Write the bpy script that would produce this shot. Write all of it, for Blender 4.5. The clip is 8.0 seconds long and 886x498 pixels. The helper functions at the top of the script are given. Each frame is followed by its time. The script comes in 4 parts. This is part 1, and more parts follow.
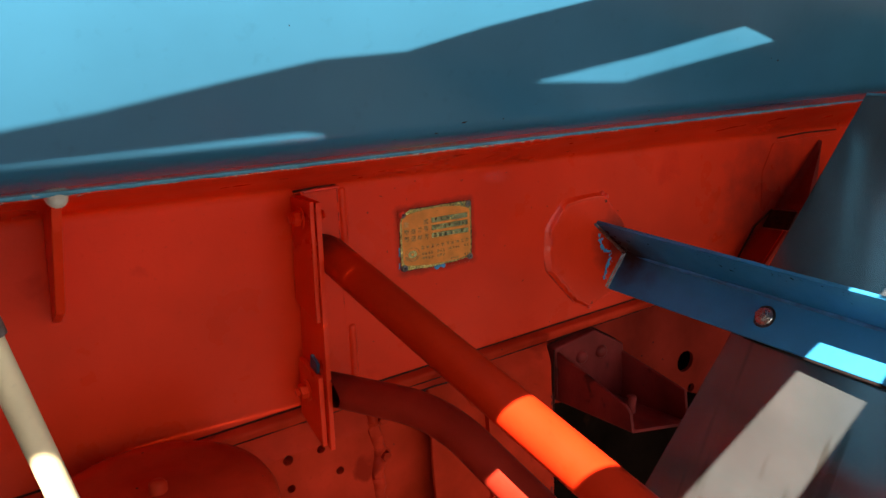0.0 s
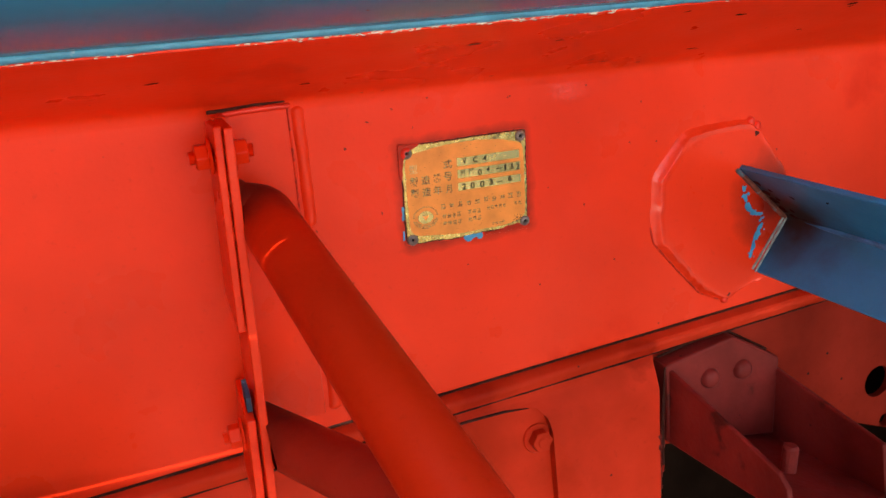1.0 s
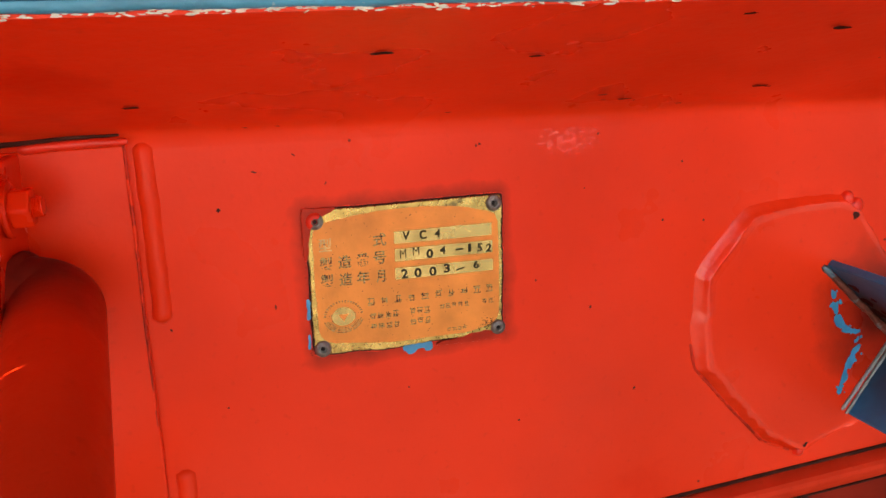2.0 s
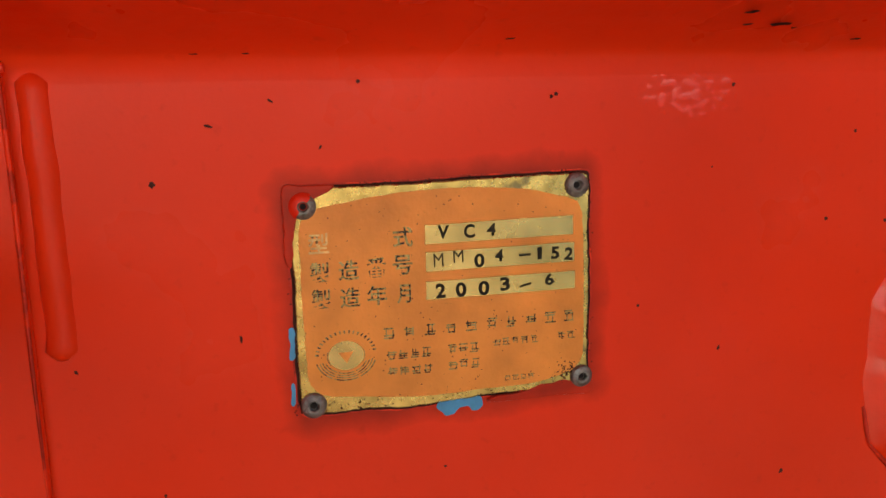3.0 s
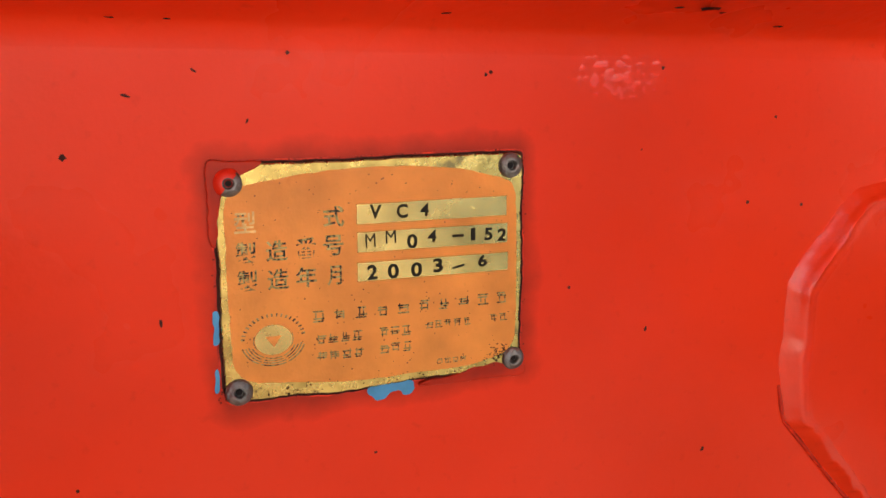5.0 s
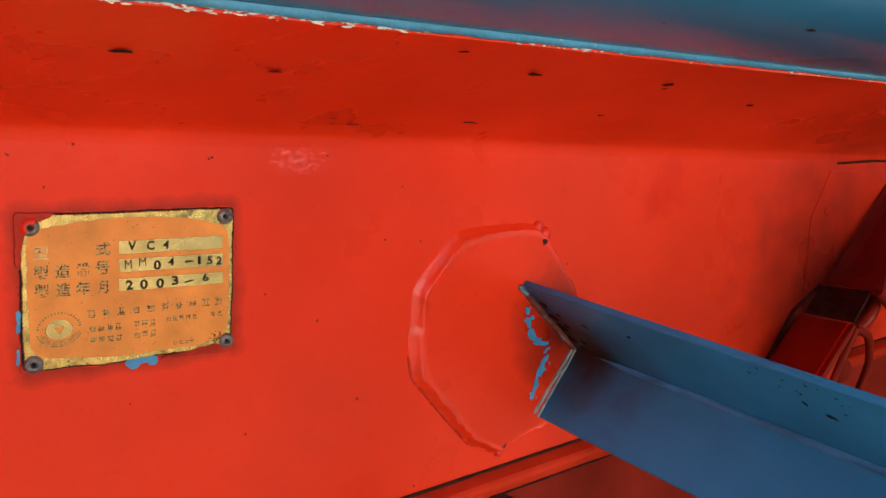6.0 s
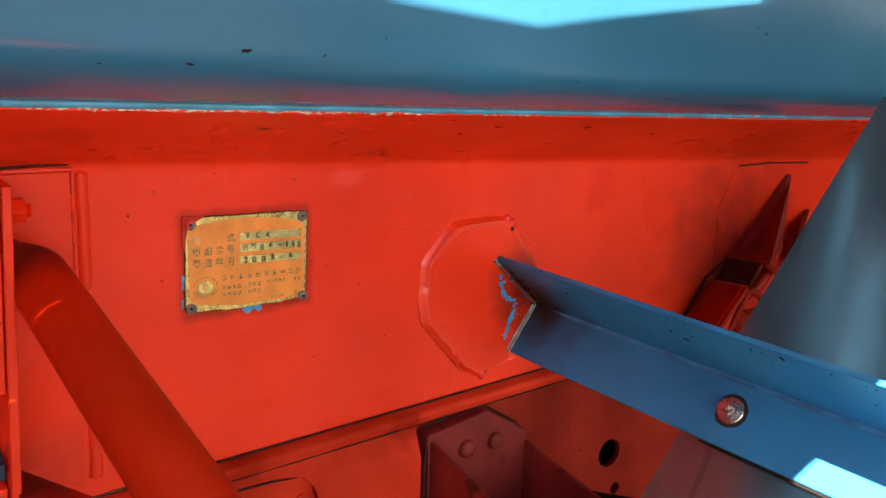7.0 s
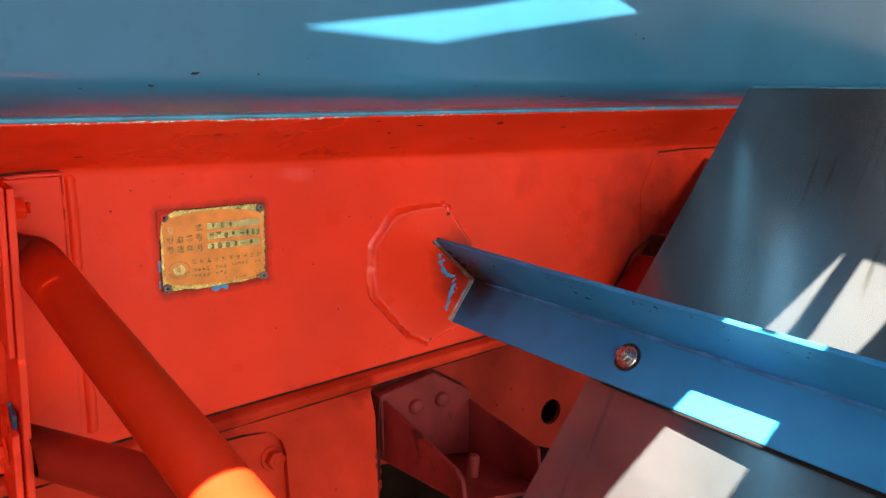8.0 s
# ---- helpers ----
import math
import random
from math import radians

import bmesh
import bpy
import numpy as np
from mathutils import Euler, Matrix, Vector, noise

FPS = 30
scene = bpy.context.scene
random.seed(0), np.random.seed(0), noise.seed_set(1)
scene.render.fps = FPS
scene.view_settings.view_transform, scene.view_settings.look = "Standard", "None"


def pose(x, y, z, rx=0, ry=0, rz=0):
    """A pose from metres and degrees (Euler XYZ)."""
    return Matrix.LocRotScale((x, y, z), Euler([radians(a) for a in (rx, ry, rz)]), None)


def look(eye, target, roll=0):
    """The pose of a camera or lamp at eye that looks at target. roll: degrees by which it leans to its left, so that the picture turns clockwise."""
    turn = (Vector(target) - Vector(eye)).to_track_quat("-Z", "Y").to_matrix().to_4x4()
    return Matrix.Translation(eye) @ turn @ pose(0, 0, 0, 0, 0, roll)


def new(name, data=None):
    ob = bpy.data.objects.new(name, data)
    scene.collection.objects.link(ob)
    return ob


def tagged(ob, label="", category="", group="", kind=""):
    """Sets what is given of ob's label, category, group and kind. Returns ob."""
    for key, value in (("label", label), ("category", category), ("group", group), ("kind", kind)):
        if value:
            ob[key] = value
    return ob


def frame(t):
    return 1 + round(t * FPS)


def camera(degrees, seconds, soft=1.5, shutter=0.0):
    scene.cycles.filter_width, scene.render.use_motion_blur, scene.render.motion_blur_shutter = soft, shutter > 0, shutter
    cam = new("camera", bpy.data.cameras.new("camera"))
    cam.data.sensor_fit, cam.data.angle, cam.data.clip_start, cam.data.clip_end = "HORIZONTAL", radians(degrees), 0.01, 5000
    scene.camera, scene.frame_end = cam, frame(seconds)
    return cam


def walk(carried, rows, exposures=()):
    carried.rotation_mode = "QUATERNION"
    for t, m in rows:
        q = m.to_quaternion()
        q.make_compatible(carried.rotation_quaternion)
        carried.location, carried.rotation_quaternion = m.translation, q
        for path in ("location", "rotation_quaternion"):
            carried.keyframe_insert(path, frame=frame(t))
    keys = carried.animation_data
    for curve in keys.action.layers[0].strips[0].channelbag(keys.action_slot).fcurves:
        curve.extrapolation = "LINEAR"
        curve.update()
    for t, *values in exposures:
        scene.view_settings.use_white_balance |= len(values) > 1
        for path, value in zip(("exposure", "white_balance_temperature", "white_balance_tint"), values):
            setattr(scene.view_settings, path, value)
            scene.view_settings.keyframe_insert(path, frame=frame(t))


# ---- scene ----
cam = camera(57.5, 8.0)
PATH = [
    (0, (-0.515, -1.002, 1.287), (0.452, 0.672, 0.771), -3.2),
    (0.3, (-0.392, -0.872, 1.261), (0.482, 0.832, 0.684), -3.9),
    (0.5, (-0.313, -0.8, 1.216), (0.473, 0.945, 0.635), -5.0),
    (0.8, (-0.233, -0.71, 1.193), (0.428, 1.076, 0.584), -6.1),
    (1, (-0.209, -0.671, 1.169), (0.421, 1.131, 0.572), -5.5),
    (1.2, (-0.183, -0.644, 1.162), (0.402, 1.193, 0.628), -5.0),
    (1.5, (-0.119, -0.587, 1.146), (0.431, 1.275, 0.665), -4.1),
    (1.7, (-0.086, -0.535, 1.141), (0.459, 1.328, 0.659), -3.6),
    (2.8, (0.011, -0.346, 1.085), (0.291, 1.599, 0.712), -3.9),
    (3, (-0.014, -0.311, 1.072), (0.403, 1.617, 0.74), -3.3),
    (3.5, (-0.017, -0.243, 1.054), (0.36, 1.705, 0.796), -3.0),
    (4, (-0.026, -0.21, 1.052), (0.441, 1.717, 0.786), -2.6),
    (4.2, (-0.018, -0.213, 1.049), (0.4, 1.725, 0.784), -2.5),
    (5.3, (-0.026, -0.362, 1.08), (0.74, 1.442, 0.682), -1.3),
    (5.5, (-0.051, -0.404, 1.088), (0.816, 1.356, 0.7), -0.7),
    (5.8, (-0.054, -0.446, 1.102), (0.99, 1.218, 0.727), 0.9),
    (6, (-0.065, -0.492, 1.118), (1.062, 1.118, 0.749), 1.9),
    (6.2, (-0.081, -0.542, 1.14), (1.114, 1.018, 0.767), 2.5),
    (6.5, (-0.113, -0.612, 1.168), (1.097, 0.94, 0.813), 2.0),
    (6.7, (-0.162, -0.66, 1.185), (1.023, 0.91, 0.822), 1.6),
    (7, (-0.229, -0.721, 1.178), (0.902, 0.875, 0.759), 1.5),
    (7.2, (-0.236, -0.749, 1.177), (0.881, 0.852, 0.742), 1.5),
    (7.5, (-0.262, -0.8, 1.171), (0.86, 0.795, 0.728), 0.7),
    (7.7, (-0.271, -0.82, 1.185), (0.863, 0.766, 0.739), 0.2),
    (8, (-0.259, -0.877, 1.184), (0.884, 0.712, 0.77), -0.7),
]
walk(cam, [(t, look(eye, target, roll)) for t, eye, target, roll in PATH], [(0, 2.5, 7400, 10), (0.5, 3.2, 7400, 10), (1, 3.75, 7400, 10), (1.5, 3.75, 7400, 10), (3, 3.25, 8000, 10), (3.5, 3.1, 8000, 10), (4, 3.25, 8000, 10), (5.5, 3.65, 7400, 10), (6, 3.6, 7400, 10), (6.5, 3.65, 7400, 10), (7, 3.6, 7300, 10), (7.5, 3.68, 7200, 10), (8, 3.65, 7000, 10)])
# ---- world and sun ----
SUN_WAY = Vector((0.40, 0.60, -1.0)).normalized()
world = bpy.data.worlds.new("sky")
scene.world = world
world.use_nodes = True
wn = world.node_tree.nodes
sky = wn.new("ShaderNodeTexSky")
sky.sky_type = "NISHITA"
sky.sun_disc = False
sky.sun_elevation = math.asin(-SUN_WAY.z)
sky.sun_rotation = math.atan2(-SUN_WAY.x, -SUN_WAY.y)
wn["Background"].inputs[1].default_value = 0.06
world.node_tree.links.new(sky.outputs[0], wn["Background"].inputs[0])
sun = new("sun", bpy.data.lights.new("sun", "SUN"))
sun.data.energy, sun.data.angle, sun.data.color = 5.0, radians(0.4), (1.0, 0.95, 0.88)
sun.matrix_world = look((0, 0, 6), Vector((0, 0, 6)) + SUN_WAY)


# ---- materials ----
def material(name, colour, rough=0.4, metal=0.0, vary=0.12, scale=6.0, fine=120.0, bump=0.05, spots=0.0,
             spot_colour=(0.03, 0.02, 0.02), spot_scale=55.0, coat=0.0, second=None, second_amount=0.0, second_scale=9.0, rough_vary=0.12, spec=0.5, darkened=None, darkened_colour=(0.075, 0.009, 0.006), stretch=None, halo=None):
    m = bpy.data.materials.new(name)
    m.use_nodes = True
    nt = m.node_tree
    n, l = nt.nodes, nt.links
    b = n["Principled BSDF"]
    co = n.new("ShaderNodeTexCoord")

    def tex(s, detail=4.0):
        t = n.new("ShaderNodeTexNoise")
        t.inputs["Scale"].default_value, t.inputs["Detail"].default_value = s, detail
        l.new(co.outputs["Object"], t.inputs["Vector"])
        return t

    def mix(a, c, f):
        x = n.new("ShaderNodeMix")
        x.data_type = "RGBA"
        for sock, v in (("A", a), ("B", c)):
            s = [i for i in x.inputs if i.name == sock and i.type == "RGBA"][0]
            if hasattr(v, "node"):
                l.new(v, s)
            else:
                s.default_value = (*v, 1)
        l.new(f, x.inputs[0]) if hasattr(f, "node") else None
        return [o for o in x.outputs if o.type == "RGBA"][0]

    def ramp(src, lo, hi, top=1.0):
        r = n.new("ShaderNodeMapRange")
        r.inputs[1].default_value, r.inputs[2].default_value, r.inputs[4].default_value = lo, hi, top
        l.new(src, r.inputs[0])
        return r.outputs[0]

    large, small = tex(scale), tex(fine, 3.0)
    dark = tuple(c * (1 - vary) for c in colour)
    light = tuple(min(1, c * (1 + vary) + 0.03 * vary * max(colour)) for c in colour)
    col = mix(dark, light, ramp(large.outputs["Fac"], 0.32, 0.68))
    col = mix(col, tuple(c * 0.7 for c in colour), ramp(small.outputs["Fac"], 0.62, 0.8, 0.35))
    if second:
        patch = tex(second_scale, 8.0)
        if stretch:
            along_grain = n.new("ShaderNodeMapping")
            along_grain.inputs["Scale"].default_value = stretch
            l.new(co.outputs["Object"], along_grain.inputs["Vector"])
            l.new(along_grain.outputs[0], patch.inputs["Vector"])
        col = mix(col, second, ramp(patch.outputs["Fac"], 0.62 - second_amount, 0.68 - second_amount))
    if darkened:
        # ragged dark patch: burnt paint at welds, plus shade put into the colour
        centre, reach, strength = darkened
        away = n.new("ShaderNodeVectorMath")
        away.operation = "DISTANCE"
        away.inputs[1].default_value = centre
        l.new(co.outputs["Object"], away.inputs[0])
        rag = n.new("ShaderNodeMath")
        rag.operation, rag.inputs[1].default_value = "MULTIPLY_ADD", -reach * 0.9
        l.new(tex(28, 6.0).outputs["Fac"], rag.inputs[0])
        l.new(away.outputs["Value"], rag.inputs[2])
        col = mix(col, darkened_colour, ramp(rag.outputs[0], reach * 0.75, -reach * 0.2, strength))
    if halo:
        # grime washed into the paint round a plate, with a soft uneven edge
        centre, half, reach, colour_of = halo
        rel, size, gap, edge_at = (n.new("ShaderNodeVectorMath") for i in range(4))
        rel.operation, size.operation, gap.operation, edge_at.operation = "SUBTRACT", "ABSOLUTE", "SUBTRACT", "MAXIMUM"
        rel.inputs[1].default_value, gap.inputs[1].default_value, edge_at.inputs[1].default_value = centre, half, (0, 0, 0)
        reach_of = n.new("ShaderNodeVectorMath")
        reach_of.operation = "LENGTH"
        for a, c in ((co.outputs["Object"], rel), (rel.outputs[0], size), (size.outputs[0], gap), (gap.outputs[0], edge_at), (edge_at.outputs[0], reach_of)):
            l.new(a, c.inputs[0])
        ragged = n.new("ShaderNodeMath")
        ragged.operation, ragged.inputs[1].default_value = "MULTIPLY_ADD", -reach * 1.6
        l.new(tex(60, 5.0).outputs["Fac"], ragged.inputs[0])
        l.new(reach_of.outputs["Value"], ragged.inputs[2])
        col = mix(col, colour_of, ramp(ragged.outputs[0], reach * 0.5, -reach * 0.9, 0.75))
    if spots:
        v = n.new("ShaderNodeTexVoronoi")
        v.inputs["Scale"].default_value = spot_scale
        l.new(co.outputs["Object"], v.inputs["Vector"])
        gate = n.new("ShaderNodeMath")
        gate.operation = "MULTIPLY"
        l.new(ramp(v.outputs["Distance"], spots, spots * 0.6), gate.inputs[0])
        sep = n.new("ShaderNodeSeparateColor")
        l.new(v.outputs["Color"], sep.inputs[0])
        l.new(ramp(sep.outputs[0], 0.72, 0.78), gate.inputs[1])
        col = mix(col, spot_colour, gate.outputs[0])
    l.new(col, b.inputs["Base Color"])
    r = n.new("ShaderNodeMapRange")
    r.inputs[3].default_value, r.inputs[4].default_value = max(0.02, rough - rough_vary), min(1, rough + rough_vary)
    l.new(tex(scale * 3).outputs["Fac"], r.inputs[0])
    l.new(r.outputs[0], b.inputs["Roughness"])
    b.inputs["Metallic"].default_value = metal
    b.inputs["Specular IOR Level"].default_value = spec
    b.inputs["Coat Weight"].default_value = coat
    b.inputs["Coat Roughness"].default_value = 0.18
    bp = n.new("ShaderNodeBump")
    bp.inputs["Strength"].default_value, bp.inputs["Distance"].default_value = bump, 0.004
    l.new(small.outputs["Fac"], bp.inputs["Height"])
    l.new(bp.outputs[0], b.inputs["Normal"])
    if coat:
        l.new(bp.outputs[0], b.inputs["Coat Normal"])
    return m


RED = (0.85, 0.038, 0.010)
# round the far gussets, soot and dimmer light are put into the colour
red = material("red_paint", RED, 0.30, vary=0.12, scale=4, fine=160, bump=0.05, spots=0.036, spot_colour=(0.05, 0.012, 0.01), spot_scale=34, coat=0.0, spec=0.13, second=(0.74, 0.025, 0.006), second_amount=0.02, second_scale=7, darkened=((0.810, 0.0, 0.915), 0.150, 0.85), darkened_colour=(0.16, 0.010, 0.006), halo=((0.0535, 0.0, 1.0003), (0.060, 0.1, 0.0455), 0.0075, (0.22, 0.012, 0.006)))
# dark end at the bracket: contact shade and soot put into the paint
pipe_red = material("red_pipe_paint", (0.64, 0.0225, 0.005), 0.42, vary=0.12, scale=7, fine=150, bump=0.06, spots=0.05, spot_colour=(0.05, 0.012, 0.01), spot_scale=34, spec=0.04, second=(0.45, 0.019, 0.0025), second_amount=-0.03, second_scale=11, darkened=((-0.142, -0.05, 1.05), 0.055, 0.9))
# darker copy of the pipe red: shade and soot put into its colour
pipe_dark = material("shaded_grimy_pipe_paint", (0.37, 0.021, 0.010), 0.5, vary=0.2, scale=9, fine=150, bump=0.08, spots=0.05, spot_colour=(0.04, 0.012, 0.01), spot_scale=34, spec=0.08, second=(0.16, 0.012, 0.008), second_amount=0.0, second_scale=14, darkened=((-0.150, -0.06, 0.858), 0.06, 0.9))
red_low = material("red_paint_dusty", (0.55, 0.029, 0.009), 0.5, vary=0.28, scale=9, fine=140, bump=0.08, spots=0.08, spot_colour=(0.06, 0.02, 0.015), spot_scale=38, spec=0.04, second=(0.36, 0.017, 0.006), second_amount=-0.01, second_scale=11)
# darker red: dirt, and shade on recessed and far parts, in one colour
red_dirt_shade = material("red_paint_dirt_shade", (0.30, 0.020, 0.009), 0.5, vary=0.3, scale=8, fine=140, bump=0.08, spots=0.08, spot_colour=(0.04, 0.014, 0.012), spot_scale=38, spec=0.04, second=(0.17, 0.014, 0.008), second_amount=0.0, second_scale=10)
# deepest red: grime and the shade on bracket and gussets in one colour
red_grime_shade = material("red_paint_grime_shade", (0.20, 0.020, 0.016), 0.48, vary=0.3, scale=14, fine=160, bump=0.12, spots=0.09, spot_colour=(0.03, 0.012, 0.01), spot_scale=40, second=(0.09, 0.013, 0.010), second_amount=0.0, second_scale=18, spec=0.12)
red_gloss = material("red_paint_glossy", RED, 0.16, vary=0.05, scale=20, fine=200, bump=0.02, spec=0.3, coat=0.12, rough_vary=0.04)
red_weld = material("red_paint_on_weld", RED, 0.22, vary=0.10, scale=20, fine=200, bump=0.08, spec=0.34, rough_vary=0.06, darkened=((0.402, 0.0, 0.928), 0.050, 0.9), darkened_colour=(0.10, 0.010, 0.007))
red_pad = material("red_paint_on_pad", RED, 0.30, vary=0.12, scale=4, fine=160, bump=0.05, spots=0.036, spot_colour=(0.05, 0.012, 0.01), spot_scale=34, spec=0.13, darkened=((0.402, 0.0, 0.928), 0.050, 0.9), darkened_colour=(0.10, 0.010, 0.007))
red_thick = material("red_paint_over_weld", (0.76, 0.026, 0.009), 0.38, vary=0.1, scale=20, fine=260, bump=0.12, coat=0.04, spec=0.35)
tank_blue = material("glossy_tank_paint", (0.025, 0.140, 0.243), 0.24, vary=0.14, scale=3, fine=60, bump=0.012, coat=0.16, spec=0.3, spots=0.03, spot_colour=(0.01, 0.02, 0.03), spot_scale=30, rough_vary=0.05)
lip_blue = material("chipped_pale_blue_paint", (0.06, 0.30, 0.45), 0.35, vary=0.2, scale=30, fine=200, bump=0.3, second=(0.75, 0.60, 0.5), second_amount=-0.06, second_scale=90)
chip_white = material("bare_primer", (0.72, 0.62, 0.52), 0.6, vary=0.15, scale=60, fine=300, bump=0.2)
strut_blue = material("blue_strut_paint", (0.021, 0.219, 0.445), 0.36, vary=0.14, scale=10, fine=180, bump=0.05, coat=0.08, spec=0.3, spots=0.05, spot_colour=(0.01, 0.03, 0.05), spot_scale=40, second=(0.018, 0.200, 0.37), second_amount=0.0, second_scale=8, stretch=(1.0, 0.35, 1.0), darkened=((0.407, -0.018, 0.923), 0.080, 1.0), darkened_colour=(0.030, 0.014, 0.012))
fold_highlight = material("fold_highlight_blue", (0.035, 0.20, 0.42), 0.5, vary=0.3, scale=40, fine=300, bump=0.15)
weld_brown = material("rusty_painted_weld", (0.15, 0.035, 0.02), 0.55, vary=0.4, scale=120, fine=500, bump=0.4, second=(0.13, 0.19, 0.23), second_amount=0.06, second_scale=60)
pale_weld = material("grey_bare_weld", (0.30, 0.33, 0.33), 0.5, vary=0.3, scale=120, fine=500, bump=0.3, second=(0.16, 0.05, 0.03), second_amount=-0.02, second_scale=90)
chip_dark = material("dark_blue_scab", (0.02, 0.06, 0.11), 0.6, vary=0.4, scale=120, fine=500, bump=0.3)
chip_blue = material("old_blue_paint", (0.03, 0.24, 0.44), 0.45, vary=0.2, scale=80, fine=400)
silver = material("dull_stainless_plate", (0.250, 0.265, 0.272), 0.16, metal=0.82, vary=0.14, scale=9, fine=60, bump=0.0, second=(0.165, 0.165, 0.155), second_amount=0.01, second_scale=16, stretch=(0.25, 3.2, 0.25), rough_vary=0.03)
steel = material("zinc_steel", (0.55, 0.52, 0.49), 0.28, metal=0.95, vary=0.15, scale=150, fine=600, bump=0.1)
dark_steel = material("greasy_steel", (0.05, 0.04, 0.035), 0.5, metal=0.6, vary=0.4, scale=150, fine=600, bump=0.1)
rivet_grey = material("weathered_rivet", (0.22, 0.19, 0.17), 0.42, metal=0.7, vary=0.3, scale=300, fine=900, bump=0.3)
brass = material("tarnished_brass", (0.46, 0.315, 0.095), 0.28, metal=0.85, vary=0.35, scale=90, fine=500, bump=0.05, second=(0.17, 0.12, 0.05), second_amount=0.0, second_scale=60)
field_brass = material("olive_brass_field", (0.44, 0.315, 0.115), 0.24, metal=0.88, vary=0.32, scale=45, fine=110, bump=0.02)
enamel = material("orange_plate_enamel", (0.80, 0.250, 0.042), 0.36, vary=0.16, scale=40, fine=500, bump=0.08, spots=0.13, spot_colour=(0.28, 0.06, 0.015), spot_scale=330, second=(0.62, 0.165, 0.024), second_amount=0.0, second_scale=38, spec=0.25)
ink = material("stamped_black", (0.02, 0.016, 0.012), 0.6, vary=0.2, scale=200, fine=600, spec=0.08)
legend = material("worn_olive_legend", (0.30, 0.215, 0.08), 0.32, metal=0.75, vary=0.3, scale=300, fine=900, second=(0.022, 0.015, 0.010), second_amount=0.13, second_scale=800)
stain_red = material("brown_red_stain", (0.52, 0.020, 0.006), 0.5, vary=0.35, scale=120, fine=500, spec=0.2, second=RED, second_amount=0.10, second_scale=70)
faint = material("rubbed_out_legend", (0.66, 0.36, 0.12), 0.40, metal=0.3, vary=0.3, scale=200, fine=600)
# one dark colour for real grime and for drawn shade
dirt_shade = material("dark_dirt_shade", (0.05, 0.014, 0.01), 0.8, vary=0.4, scale=80, fine=400, spec=0.08)
scuff = material("brown_black_speck", (0.07, 0.014, 0.010), 0.6, vary=0.5, scale=300, fine=600, spec=0.08)
black = material("black_speck", (0.015, 0.010, 0.010), 0.7, vary=0.3, scale=200, fine=600, spec=0.08)
cream = material("cream_pole_paint", (0.84, 0.66, 0.40), 0.5, vary=0.1, scale=20, fine=200, bump=0.06)
# dark colour that stands for unlit space behind openings
dark_void = material("dark_void_fill", (0.040, 0.018, 0.013), 0.6, vary=0.4, scale=12, fine=120, bump=0.2)
# near-black rust colour for the unlit space inside the frame
inside_dark = material("unlit_rusty_inside", (0.011, 0.0055, 0.0035), 0.95, vary=0.4, scale=14, fine=120, bump=0.3, spec=0.0, second=(0.03, 0.010, 0.005), second_amount=-0.03, second_scale=16)
concrete = material("rusty_ballast", (0.036, 0.028, 0.025), 0.85, vary=0.2, scale=1.3, fine=40, bump=0.3)
closing = material("shade_wall_paint", (0.05, 0.08, 0.10), 0.6, vary=0.2, scale=3, fine=60)
deck_blue = material("shade_deck_blue", (0.045, 0.15, 0.23), 0.5, vary=0.15, scale=6, fine=80)
deck_mat = material("shade_deck_grey", (0.070, 0.10, 0.12), 0.55, vary=0.15, scale=6, fine=80)


# ---- mesh helpers ----
def part(name, bm, mat, parent=None, label="", smooth=False):
    me = bpy.data.meshes.new(name)
    bmesh.ops.recalc_face_normals(bm, faces=bm.faces[:])
    if smooth:
        for e in bm.edges:
            if len(e.link_faces) == 2 and e.calc_face_angle(0) > 0.9:
                e.smooth = False
    bm.to_mesh(me)
    bm.free()
    if mat:
        me.materials.append(mat)
    if smooth:
        for p in me.polygons:
            p.use_smooth = True
    ob = new(name, me)
    if parent:
        ob.parent = parent
    if label:
        ob["label"] = label
    return ob


def thing(name, label, category, group="", kind="", at=(0, 0, 0)):
    ob = new(name)
    ob.empty_display_size = 0.05
    ob.location = at
    return tagged(ob, label, category, group, kind)


def bevelled(bm, width, segments=2):
    es = [e for e in bm.edges if len(e.link_faces) == 2 and e.calc_face_angle(0) > 0.5]
    bmesh.ops.bevel(bm, geom=es, offset=width, segments=segments, affect="EDGES", profile=0.5)
    return bm


def prism(points, offset, bevel=0.0, segments=2):
    """A solid from a planar ring of points and the vector to its other face."""
    bm = bmesh.new()
    off = Vector(offset)
    a = [bm.verts.new(p) for p in points]
    b = [bm.verts.new(Vector(p) + off) for p in points]
    bm.faces.new(a)
    bm.faces.new(b[::-1])
    for i in range(len(a)):
        j = (i + 1) % len(a)
        bm.faces.new((a[i], b[i], b[j], a[j]))
    bmesh.ops.recalc_face_normals(bm, faces=bm.faces[:])
    if bevel:
        bevelled(bm, bevel, segments)
    return bm


def block(lo, hi, bevel=0.0):
    x0, y0, z0 = lo
    x1, y1, z1 = hi
    return prism([(x0, y0, z0), (x1, y0, z0), (x1, y0, z1), (x0, y0, z1)], (0, y1 - y0, 0), bevel)


